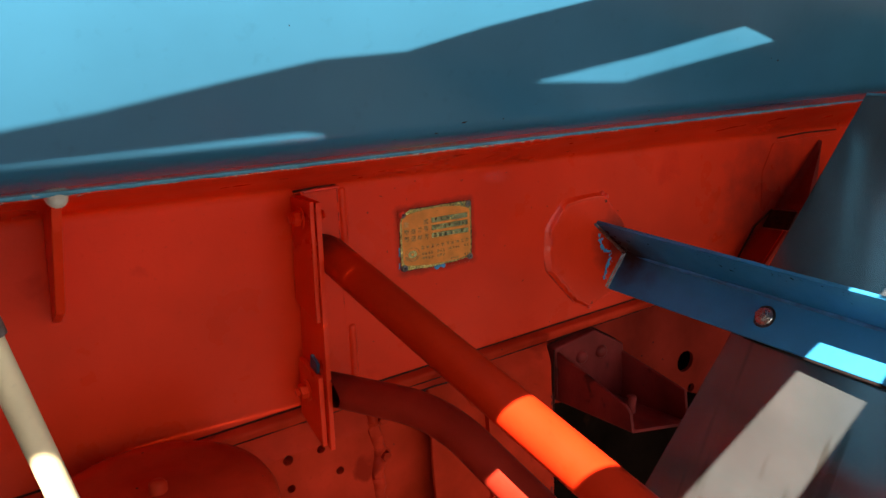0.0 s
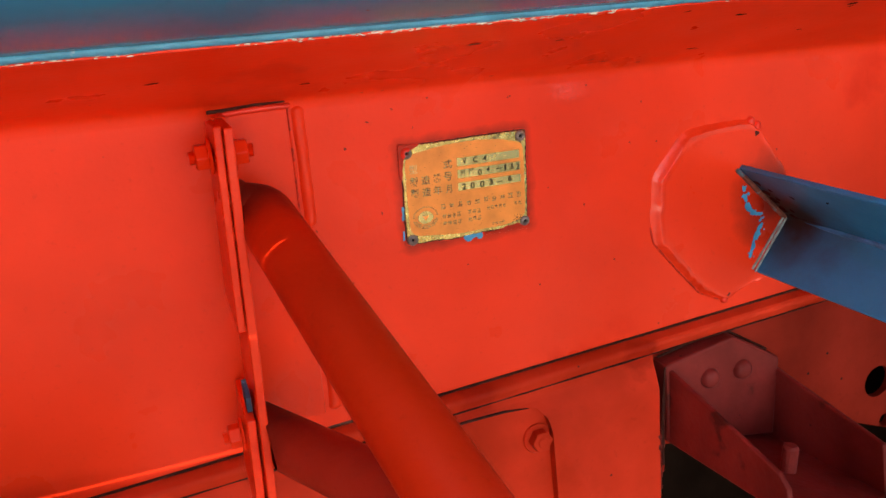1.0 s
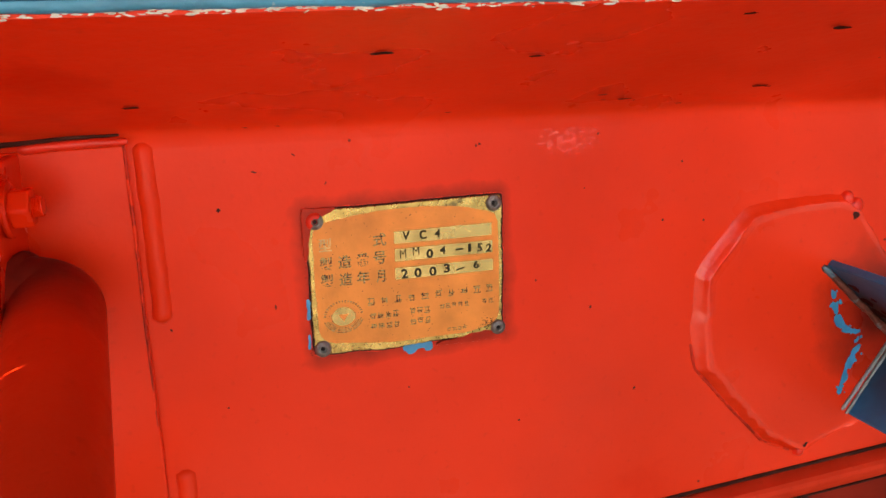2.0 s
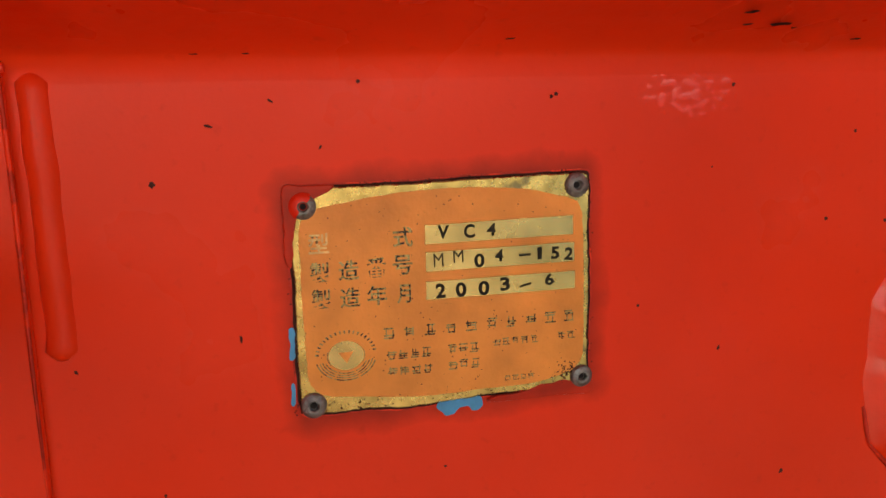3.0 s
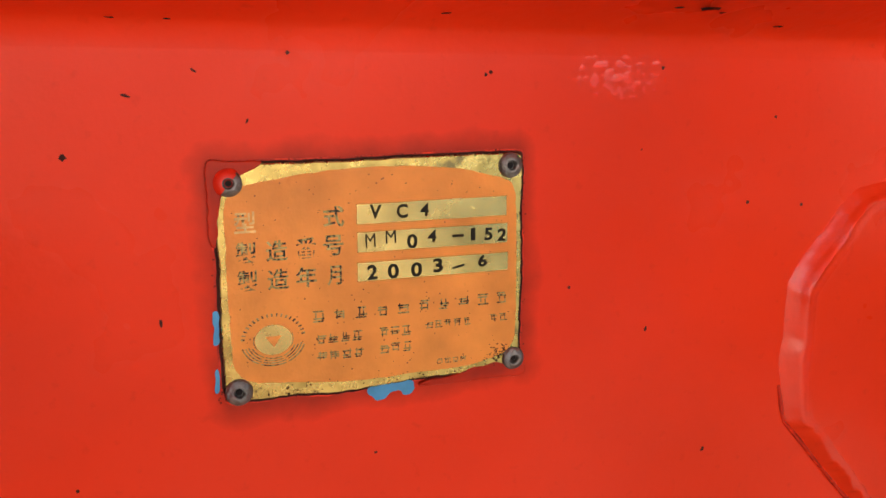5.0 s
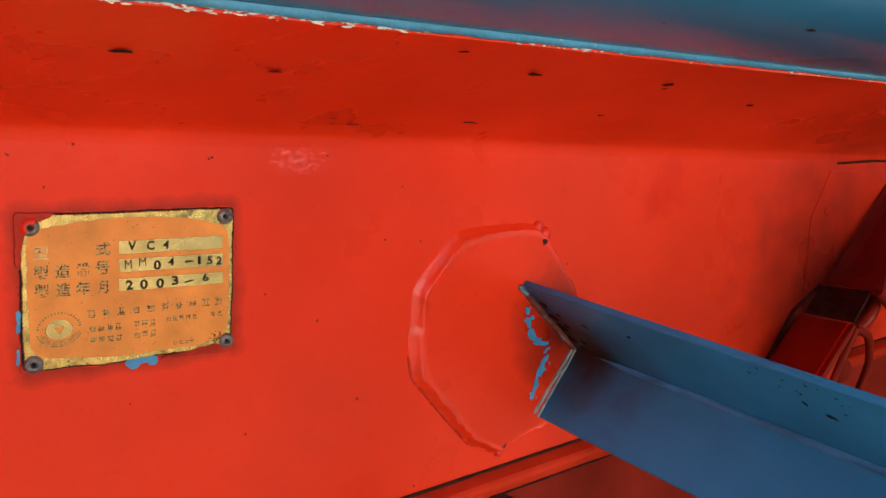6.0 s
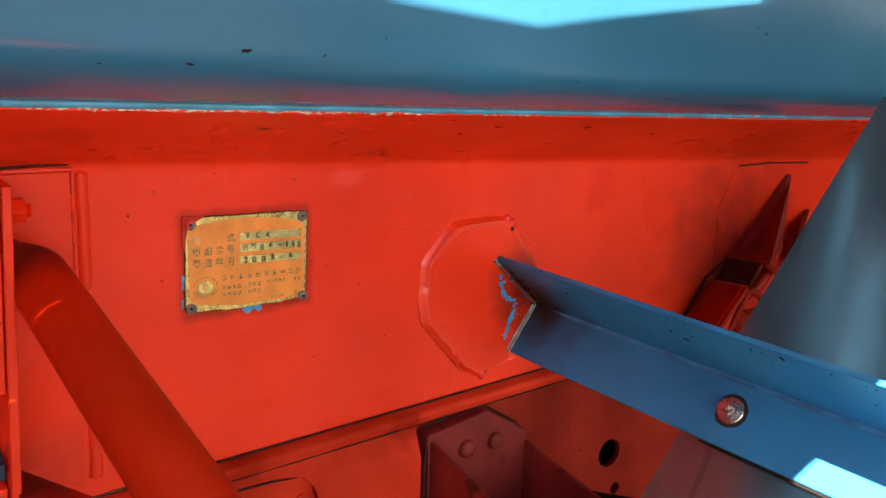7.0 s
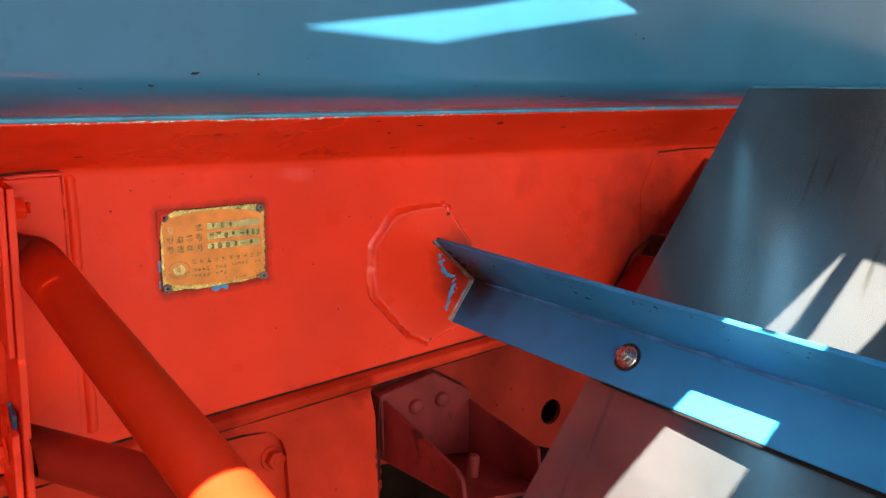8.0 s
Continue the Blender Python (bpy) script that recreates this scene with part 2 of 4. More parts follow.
def sweep(path, radius, sides=20, caps=True, wobble=0.0, seed=0):
    """A tube along points; radius a number or one for each point."""
    bm = bmesh.new()
    pts = [Vector(p) for p in path]
    rs = radius if isinstance(radius, (list, tuple)) else [radius] * len(pts)
    rings = []
    up = None
    for i, p in enumerate(pts):
        d = (pts[min(i + 1, len(pts) - 1)] - pts[max(i - 1, 0)]).normalized()
        if up is None:
            up = d.orthogonal().normalized()
        up = (up - d * up.dot(d)).normalized()
        side = d.cross(up)
        ring = []
        for k in range(sides):
            a = 2 * math.pi * k / sides
            w = 1 + wobble * noise.noise(p * 90 + Vector((k * 0.7, seed, 0))) if wobble else 1
            ring.append(bm.verts.new(p + (up * math.cos(a) + side * math.sin(a)) * rs[i] * w))
        rings.append(ring)
    for r, s in zip(rings, rings[1:]):
        for k in range(sides):
            bm.faces.new((r[k], r[(k + 1) % sides], s[(k + 1) % sides], s[k]))
    if caps:
        bm.faces.new(rings[0])
        bm.faces.new(rings[-1][::-1])
    return bm


def rounded_path(points, radius, steps=8):
    """A polyline whose corners are turned into arcs."""
    pts = [Vector(p) for p in points]
    out = [pts[0]]
    for a, b, c in zip(pts, pts[1:], pts[2:]):
        u, v = (a - b).normalized(), (c - b).normalized()
        r = min(radius, (a - b).length * 0.49, (c - b).length * 0.49)
        p, q = b + u * r, b + v * r
        for i in range(steps + 1):
            t = i / steps
            out.append(p * (1 - t) ** 2 + b * 2 * t * (1 - t) + q * t * t)
    return out + [pts[-1]]


def lathe(profile, m, sides=24):
    """Turns (radius, height) pairs round the local z axis, at pose m."""
    bm = bmesh.new()
    rings = []
    for r, h in profile:
        if r < 1e-6:
            rings.append([bm.verts.new(m @ Vector((0, 0, h)))])
        else:
            rings.append([bm.verts.new(m @ Vector((r * math.cos(2 * math.pi * k / sides), r * math.sin(2 * math.pi * k / sides), h))) for k in range(sides)])
    for a, b in zip(rings, rings[1:]):
        for k in range(sides):
            j = (k + 1) % sides
            if len(a) == 1 and len(b) > 1:
                bm.faces.new((a[0], b[k], b[j]))
            elif len(b) == 1 and len(a) > 1:
                bm.faces.new((a[k], a[j], b[0]))
            elif len(a) > 1:
                bm.faces.new((a[k], a[j], b[j], b[k]))
    return bm


def facing(p, way):
    """A pose at p whose z axis points along way."""
    return Matrix.Translation(p) @ Vector(way).to_track_quat("Z", "Y").to_matrix().to_4x4()


def hexagon(radius, height, m, base=0.0):
    pts = [m @ Vector((radius * math.cos(math.pi * k / 3), radius * math.sin(math.pi * k / 3), base)) for k in range(6)]
    off = m.to_3x3() @ Vector((0, 0, height))
    return prism(pts, off, min(radius, height) * 0.12)


def bolt(name, p, way, r, mat, parent=None, shank=0.0, label="", group=""):
    """A hexagon bolt: washer, head or nut, and the end of its thread."""
    m = facing(p, way)
    top = thing(name, label, "bolt", group) if parent is None else part(name, hexagon(r, r * 0.95, m, r * 0.2), mat, parent, label)
    if parent is None:
        head = part("head", hexagon(r, r * 0.95, m, r * 0.2), mat, top)
    part("washer", lathe([(0, 0), (r * 1.35, 0), (r * 1.38, r * 0.12), (r * 1.3, r * 0.24), (0, r * 0.24)], m), mat, top, smooth=False)
    if shank:
        prof = [(0, r)]
        for i in range(8):
            h = r + shank * i / 8
            prof += [(r * 0.50, h), (r * 0.45, h + shank / 16)]
        part("thread", lathe(prof + [(r * 0.45, r + shank), (0, r + shank)], m), mat, head if parent is None else top)
    return top


def ribbon(xs, profile):
    """Sheet over stations xs; profile(x) gives its (y, z) points."""
    bm = bmesh.new()
    rows = [[bm.verts.new((x, y, z)) for y, z in profile(x)] for x in xs]
    for a, b in zip(rows, rows[1:]):
        for i in range(len(a) - 1):
            bm.faces.new((a[i], a[i + 1], b[i + 1], b[i]))
    return bm


def stations(a, b, step):
    k = max(2, int((b - a) / step))
    return [a + (b - a) * i / k for i in range(k + 1)]


# ---- the large forms ----
X0, X1 = -4.0, 1.7


def panel_top(x):
    return 1.096 - 0.031 * x


def panel_foot(x):
    return 0.8025 + 0.034 * x


def edge_height(x):
    return 1.1490 - 0.0168 * x


EDGE_Y = -0.165

bm = bmesh.new()
bmesh.ops.create_grid(bm, x_segments=1, y_segments=1, size=150)
ground = tagged(part("ground", bm, concrete), "rust-brown gravelly yard under the vehicle", "ground", kind="structure")

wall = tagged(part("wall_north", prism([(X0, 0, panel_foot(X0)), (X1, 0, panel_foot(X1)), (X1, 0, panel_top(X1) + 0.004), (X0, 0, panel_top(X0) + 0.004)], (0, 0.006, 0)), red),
              "orange-red painted steel side panel with scuffs and specks", "panel", kind="structure")


def flange_profile(x):
    a, b = panel_top(x), edge_height(x)
    fold = 0.009
    under = [(-fold * (1 - math.cos(h)) * 0.6, a - fold + fold * 1.2 * math.sin(h)) for h in [math.pi / 2 * i / 6 for i in range(6)]]
    for i in range(13):
        t = 0.045 + 0.955 * i / 12
        under.append((EDGE_Y * t, a + (b - a) * t ** 0.85 + 0.0012 * noise.noise(Vector((x * 4, t * 3, 0)))))
    over = [(y, z + 0.006) for y, z in under[::-1]]
    return under + over + under[:1]


flange = tagged(part("top_flange", ribbon(stations(X0, X1, 0.04), flange_profile), red, smooth=True),
                "red overhanging steel flange above the side panel, chipped along its edge", "flange", kind="structure")

# tank: a long drum whose side turns under in a curve to the flange's edge
TANK_R, TANK_Y, TANK_Z = 0.90, 0.631, 1.433
tank = thing("tank", "glossy blue painted horizontal tank with black specks", "tank", at=(0, TANK_Y, 0.9))


TURN_UP = 0.040
TURN = [Vector((0.0, EDGE_Y + 0.004, 1.1525)), Vector((0.0, -0.2318, 1.1655)), Vector((0.0, TANK_Y - math.sqrt(TANK_R ** 2 - (TANK_Z - 1.1525 - TURN_UP) ** 2), 1.1525 + TURN_UP))]
TURN_UNDER = [TURN[0] * (1 - f) ** 2 + TURN[1] * 2 * f * (1 - f) + TURN[2] * f * f for f in [i / 14 for i in range(15)]]


def tank_profile(x):
    out = [(q.y, q.z - 0.018 * x) for q in TURN_UNDER]
    start = math.degrees(math.acos((TANK_Z - TURN[2].z) / TANK_R))
    for i in range(1, 97):
        a = radians(start + (322 - start) * i / 96)
        out.append((TANK_Y - TANK_R * math.sin(a), TANK_Z - 0.018 * x - TANK_R * math.cos(a)))
    return out


def on_tank(x, z):
    """The place on the tank's facing side at height z, and the way the surface faces there."""
    pts = tank_profile(x)
    for (ya, za), (yb, zb) in zip(pts, pts[1:]):
        if za <= z <= zb:
            f = (z - za) / (zb - za)
            return Vector((x, ya + (yb - ya) * f, z)), Vector((0, za - zb, yb - ya)).normalized()
    return Vector((x, *pts[0])), Vector((0, 0, -1))


shell = part("shell", ribbon(stations(X0 - 0.3, X1 + 0.3, 0.1), tank_profile), tank_blue, smooth=True)
for x, s in ((X0 - 0.3, 1), (X1 + 0.3, -1)):
    part("end_cap", lathe([(TANK_R, 0), (TANK_R * 0.8, -0.05), (TANK_R * 0.4, -0.09), (0, -0.1)], facing((x, TANK_Y, TANK_Z - 0.018 * x), (s, 0, 0)), 64), tank_blue, tank, smooth=True)
lip = part("lip", sweep([(x, EDGE_Y - 0.001, edge_height(x) + 0.0042) for x in stations(X0, X1, 0.006)], [0.0030 + 0.0009 * noise.noise(Vector((x * 40, 0, 0))) for x in stations(X0, X1, 0.006)], 10, wobble=0.2), lip_blue, None,
           "pale chipped blue weld bead along the tank's foot", smooth=True)
for ob in (shell, lip):
    ob.parent = tank
for ob in tank.children:
    ob.matrix_parent_inverse = Matrix.Translation(tank.location).inverted()

# lower wall: the proud plate with its shelf, the recessed plate beyond, and the dark inside
LOW_Y = -0.02
PLATE_END = 0.245


def cut(ob, cutters):
    """Cuts the cutters' shapes out of ob's mesh for good."""
    for c in cutters:
        mod = ob.modifiers.new("cut", "BOOLEAN")
        mod.operation, mod.object, mod.solver = "DIFFERENCE", c, "EXACT"
    me = bpy.data.meshes.new_from_object(ob.evaluated_get(bpy.context.evaluated_depsgraph_get()))
    ob.modifiers.clear()
    ob.data = me
    for c in cutters:
        bpy.data.objects.remove(c)


SLOPE = 0.034


def lip_profile(x, back):
    """The rounded shelf lip under the panel, down to where it runs back into the plate behind."""
    f = panel_foot(x)
    return [(x, 0.0, f - 0.0026), (x, -0.0105, f - 0.0062), (x, -0.0124, f - 0.0085), (x, -0.0128, f - 0.0120), (x, -0.0115, f - 0.0155), (x, -0.0088, f - 0.0205)] + [(x, y, f - d) for y, d in back]


low = part("wall_lower", prism(lip_profile(X0, ((-0.0082, 0.0260), (-0.0100, 0.0330), (-0.0155, 0.0450), (LOW_Y, 0.0580))) + [(X0, LOW_Y, 0.30), (X0, 0.004, 0.30)], (PLATE_END - X0, 0, SLOPE * (PLATE_END - X0))), red_low, smooth=True)
tagged(low, "dusty red lower frame plate with bolt holes and a rough cut opening", "panel", kind="structure")
HOLES = ((-0.2120, 0.731, 0.0075), (-0.1635, 0.732, 0.0062), (-0.1380, 0.690, 0.006), (-0.2120, 0.687, 0.006), (-0.2575, 0.710, 0.0055))
cutters = [part("cutter", lathe([(0, -0.05), (r, -0.05), (r, 0.05), (0, 0.05)], facing((x, LOW_Y, z), (0, -1, 0)), 20), None) for x, z, r in HOLES]
cutters.append(part("cutter", prism([(-0.083, -0.1, 0.762), (-0.090, -0.1, 0.735), (-0.082, -0.1, 0.705), (-0.090, -0.1, 0.665), (-0.084, -0.1, 0.60), (-0.085, -0.1, 0.45), (0.124, -0.1, 0.45), (0.121, -0.1, 0.60), (0.1175, -0.1, 0.738), (0.1135, -0.1, 0.754), (0.104, -0.1, 0.766), (0.090, -0.1, 0.7715), (0.060, -0.1, 0.7725), (-0.05, -0.1, 0.770)], (0, 0.2, 0)), None))
cut(low, cutters)
ledge = tagged(part("ledge_trim", prism(lip_profile(PLATE_END, ((-0.0040, 0.0245), (0.004, 0.0260))), (X1 - PLATE_END, 0, SLOPE * (X1 - PLATE_END))), red_low),
               "narrow red rounded ledge under the side panel", "trim", kind="structure")
# dark open joint between panel and shelf, grime and painted shade under the lip
xs = stations(-1.2, 1.1, 0.006)
part("open_joint", sweep([(x, -0.0006, panel_foot(x) - 0.0012) for x in xs], [0.0013 + 0.0007 * noise.noise(Vector((x * 9, 4, 0))) + 0.0004 * noise.noise(Vector((x * 60, 1, 0))) for x in xs], 8), dirt_shade, low, "dark grime in the joint above the shelf")
xs = stations(-0.62, 0.72, 0.006)
part("lip_grime_shade", sweep([(x, -0.0090, panel_foot(x) - 0.0218) for x in xs], [0.0009 + 0.0008 * noise.noise(Vector((x * 22, 3, 0))) for x in xs], 8), dirt_shade, low, "dark line of grime and painted shade under the shelf")
# plate colour also carries the shade under the strut
recess = part("wall_recess", prism([(PLATE_END - 0.01, 0.004, 0.80), (PLATE_END - 0.01, 0.004, 0.672), (0.52, 0.004, 0.625), (0.70, 0.004, 0.55), (0.72, 0.004, 0.3), (X1, 0.004, 0.3), (X1, 0.004, 0.835)], (0, 0.008, 0)), red_dirt_shade)
tagged(recess, "red recessed frame plate with an oval hole, coloured darker for dirt and shade", "panel", kind="structure")
cut(recess, [part("cutter", lathe([(0, -0.05), (0.021, -0.05), (0.021, 0.05), (0, 0.05)], facing((0.583, 0.0, 0.661), (0, -1, 0)), 28), None),
             part("cutter", lathe([(0, -0.05), (0.009, -0.05), (0.009, 0.05), (0, 0.05)], facing((0.600, 0.0, 0.602), (0, -1, 0)), 20), None)])
tagged(part("wall_pocket", prism([(-0.10, 0.020, 0.80), (-0.10, 0.006, 0.72), (-0.10, 0.022, 0.40), (-0.10, 0.055, 0.40), (-0.10, 0.06, 0.80)], (0.16, 0.03, 0)), red_low), "dark red metal seen through the rough opening", "panel", kind="structure")
back = tagged(part("wall_back", block((X0, 0.35, 0.0), (X1, 0.36, 1.25)), dark_void), "dark plate standing for the unlit space behind the frame", "panel", kind="structure")
tagged(part("wall_foot", block((X0, 0.02, 0.0), (X1, 0.34, 0.30)), dark_void), "dark block standing for the unlit underframe below the panel", "panel", kind="structure")
# added dark plate hides the tank belly and gives the opening its shade
tagged(part("wall_inner", block((0.12, 0.086, 0.30), (X1, 0.094, 0.712)), inside_dark), "near-black rusty plate added for the unlit inside of the frame", "panel", kind="structure")
# dark strip behind the seam, put there as its shadow
part("seam_shade_strip", block((X0, 0.006, 0.74), (X1, 0.012, 0.86)), dark_void, wall)

# out-of-view wall added to keep light off the panel's far end
tagged(part("wall_shade_east", block((1.50, -1.0, 0.0), (1.53, 0.36, 1.12)), closing), "unseen dark blue-grey wall added to block light from the far end", "panel", kind="structure")

# out-of-view wall added to keep light off faces turned left
tagged(part("wall_shade_west", block((-1.10, -1.74, 0.0), (-1.06, 0.0, 1.54)), closing), "unseen dark blue-grey wall added to block light from the left", "panel", kind="structure")

# unseen walkway added to shade the panel; each board given by its ground shadow
walkway = thing("shade_deck", "unseen grey overhead boards on arms, added to shade the panel", "walkway", at=(0, -0.6, 1.55))


def shade_plank(shadow, z, name="shade_plank"):
    k = -1 / SUN_WAY.z * z
    pts = [(v - SUN_WAY.x * k, u - SUN_WAY.y * k, z) for v, u in shadow]
    ob = part(name, prism(pts, (0, 0, 0.003)), deck_mat, walkway)
    ob.matrix_parent_inverse = Matrix.Translation(walkway.location).inverted()


DECK_Z, RAIL_Z = 1.55, 1.47
OUT = -0.80
shade_plank([(-4.6, 0.37), (-0.09, 0.18), (0.24, 0.147), (0.42, 0.152), (0.42, 0.43), (-4.6, 0.43)], DECK_Z)
shade_plank([(0.42, 0.081), (0.547, 0.102), (0.75, 0.134), (0.865, 0.1355), (0.939, 0.1375), (0.939, 0.43), (0.42, 0.43)], DECK_Z)
shade_plank([(0.939, 0.116), (0.939, 0.135), (0.865, 0.114), (0.762, 0.0968), (0.762, 0.0815), (0.865, 0.092)], DECK_Z)
shade_plank([(-4.6, 0.37), (0.27, 0.026), (0.54, -0.036), (0.54, OUT), (-4.6, OUT)], DECK_Z)
shade_plank([(0.54, -0.036), (0.765, 0.036), (0.877, 0.043), (0.939, 0.053), (0.939, OUT), (0.54, OUT)], DECK_Z)
shade_plank([(0.939, OUT), (4.4, OUT), (4.4, 0.43), (0.939, 0.43)], DECK_Z + 0.004)
shade_plank([(-4.6, 0.37), (2.3, 0.41), (2.3, 0.62), (1.03, 0.5005), (0.96, 0.4975), (0.68, 0.4850), (0.535, 0.4895), (0.30, 0.4777), (0.279, 0.4779), (0.235, 0.4784), (0.17, 0.4791), (0.08, 0.4801), (0.0, 0.4810), (-0.6, 0.4875), (-4.6, 0.5310)], RAIL_Z, "shade_skirt")
shade_plank([(-0.6, 0.4861), (0.024, 0.4834), (0.128, 0.4830), (0.207, 0.4828), (0.25, 0.4825), (0.272, 0.4810), (0.284, 0.4775), (0.522, 0.4860), (0.535, 0.4905), (0.727, 0.4985), (0.905, 0.5085), (0.96, 0.4995), (1.5, 0.516), (1.5, 0.612), (0.78, 0.612), (0.70, 0.5300), (0.660, 0.5260), (0.499, 0.5155), (0.395, 0.5070), (0.301, 0.5065), (0.194, 0.5010), (0.084, 0.4950), (-0.006, 0.4920), (-0.6, 0.497)], RAIL_Z, "shade_rail")
# unseen board added to keep sky out of the sheet's reflection
ob = part("shade_upper_plank", block((-4.3, -0.56, 1.90), (1.75, -0.135, 1.906)), deck_blue, walkway, "unseen blue upper board added to darken reflections in the sheet")
ob.matrix_parent_inverse = Matrix.Translation(walkway.location).inverted()
for x in (-4.2, -1.45, 1.62):
    ob = part("post", block((x + 0.005, -0.49, DECK_Z + 0.06), (x + 0.045, -0.45, 1.905), 0.003), deck_mat, walkway)
    ob.matrix_parent_inverse = Matrix.Translation(walkway.location).inverted()
    for y0, y1, z in ((-1.72, -0.15, DECK_Z + 0.043),):
        ob = part("arm", block((x, y0, z - 0.018), (x + 0.05, y1, z + 0.03), 0.003), deck_mat, walkway)
        ob.matrix_parent_inverse = Matrix.Translation(walkway.location).inverted()
    ob = part("hanger", block((x + 0.01, -0.46, RAIL_Z), (x + 0.04, -0.36, DECK_Z + 0.04), 0.003), deck_mat, walkway)
    ob.matrix_parent_inverse = Matrix.Translation(walkway.location).inverted()

# ---- builder's plate ----
CORNERS = [Vector((-0.0065, 0, 1.047)), Vector((0.1165, 0, 1.0455)), Vector((0.1135, 0, 0.952)), Vector((-0.0105, 0, 0.957))]


def on_plate(u, v, d=0.0):
    """A place on the plate: u to the right, v down, both 0 to 1, d metres proud of the wall."""
    a = CORNERS[0].lerp(CORNERS[1], u)
    b = CORNERS[3].lerp(CORNERS[2], u)
    p = a.lerp(b, v)
    return Vector((p.x, -d, p.z))


def plate_shape(uvs, d0, d1, bevel=0.0):
    ring = [on_plate(u, v, d0) for u, v in uvs]
    return prism(ring, (0, -(d1 - d0), 0), bevel)


plate = thing("builder_plate", "worn orange and brass builder's plate riveted to the red panel", "nameplate", at=(0.05, 0, 1.0))
PLATE_BACK = Matrix.Translation(plate.location).inverted()


def fixed(ob, parent=None, label=""):
    """Hangs a piece on the plate, or on one of the plate's pieces."""
    ob.parent = parent or plate
    ob.matrix_parent_inverse = Matrix.Identity(4) if parent else PLATE_BACK
    if label:
        ob["label"] = label
    return ob


def rounded_ring(points, steps=8, rag=0.0, seed=0.0):
    """A closed smooth curve through plate places, with a ragged edge."""
    out = []
    k = len(points)
    for i in range(k):
        p0, p1, p2, p3 = (points[(i + d) % k] for d in (-1, 0, 1, 2))
        for n in range(steps):
            t = n / steps
            q = [0.5 * (2 * p1[c] + (p2[c] - p0[c]) * t + (2 * p0[c] - 5 * p1[c] + 4 * p2[c] - p3[c]) * t * t + (3 * p1[c] - p0[c] - 3 * p2[c] + p3[c]) * t ** 3) for c in (0, 1)]
            q[0] += rag * noise.noise(Vector((q[0] * 38, q[1] * 30, seed)))
            q[1] += rag * noise.noise(Vector((q[0] * 34, q[1] * 32, seed + 7)))
            out.append(tuple(q))
    return out


def grown(ring, a, b):
    return [((u - 0.5) * a + 0.5, (v - 0.5) * b + 0.5) for u, v in ring]


border = rounded_ring([(0.004, 0.03), (0.03, 0.006), (0.10, 0.003), (0.34, 0.008), (0.60, 0.006), (0.90, 0.006), (0.975, 0.012), (0.992, 0.06), (0.990, 0.27), (0.994, 0.53), (0.988, 0.80), (0.990, 0.95), (0.965, 0.985), (0.85, 0.978), (0.745, 0.974), (0.592, 0.980), (0.472, 0.993), (0.351, 1.000), (0.238, 0.990), (0.10, 0.994), (0.04, 0.985), (0.020, 0.90), (0.015, 0.633), (0.016, 0.42), (0.012, 0.30), (0.014, 0.18)], 8, 0.004)
fixed(part("grime", plate_shape(grown(border, 1.018, 1.020), 0.0, 0.0004), dirt_shade, None, "dark grime round the plate"))
fixed(part("stain", plate_shape(grown(border, 1.030, 1.034), 0.0, 0.00012), stain_red, None, "brownish stain round the plate"))
fixed(part("plate", plate_shape(border, 0.0003, 0.0016, 0.0005), brass))
face = rounded_ring([(0.040, 0.150), (0.062, 0.105), (0.096, 0.087), (0.185, 0.070), (0.282, 0.052), (0.412, 0.040), (0.52, 0.038), (0.631, 0.044), (0.778, 0.064), (0.868, 0.093), (0.926, 0.114), (0.960, 0.148), (0.970, 0.22), (0.974, 0.40), (0.974, 0.60), (0.972, 0.80), (0.955, 0.870), (0.91, 0.905), (0.849, 0.926), (0.777, 0.942), (0.688, 0.944), (0.591, 0.947), (0.48, 0.954), (0.349, 0.948), (0.187, 0.925), (0.106, 0.915), (0.070, 0.885), (0.050, 0.845), (0.044, 0.76), (0.040, 0.60), (0.036, 0.421), (0.037, 0.30), (0.035, 0.21)], 5, 0.0035, 11)
enamel_face = fixed(part("enamel_face", plate_shape(face, 0.0014, 0.0019), enamel, None, "stained orange enamel face"))
FIELDS = ((0.432, 0.190, 0.936, 0.275), (0.433, 0.309, 0.940, 0.395), (0.432, 0.438, 0.943, 0.519))


def box_ring(u0, v0, u1, v1, rag=0.0022, k=14):
    ring = [(u0 + (u1 - u0) * i / k, v0) for i in range(k)] + [(u1, v0 + (v1 - v0) * i / 4) for i in range(4)]
    ring += [(u1 - (u1 - u0) * i / k, v1) for i in range(k)] + [(u0, v1 - (v1 - v0) * i / 4) for i in range(4)]
    return [(u + rag * 0.6 * noise.noise(Vector((u * 60, v * 50, 1))), v + rag * noise.noise(Vector((u * 70, v * 60, 5)))) for u, v in ring]


fields = [fixed(part("stamp_field", plate_shape(box_ring(*f), 0.0017, 0.0022, 0.00010), field_brass, None, "olive brass stamping field")) for f in FIELDS]


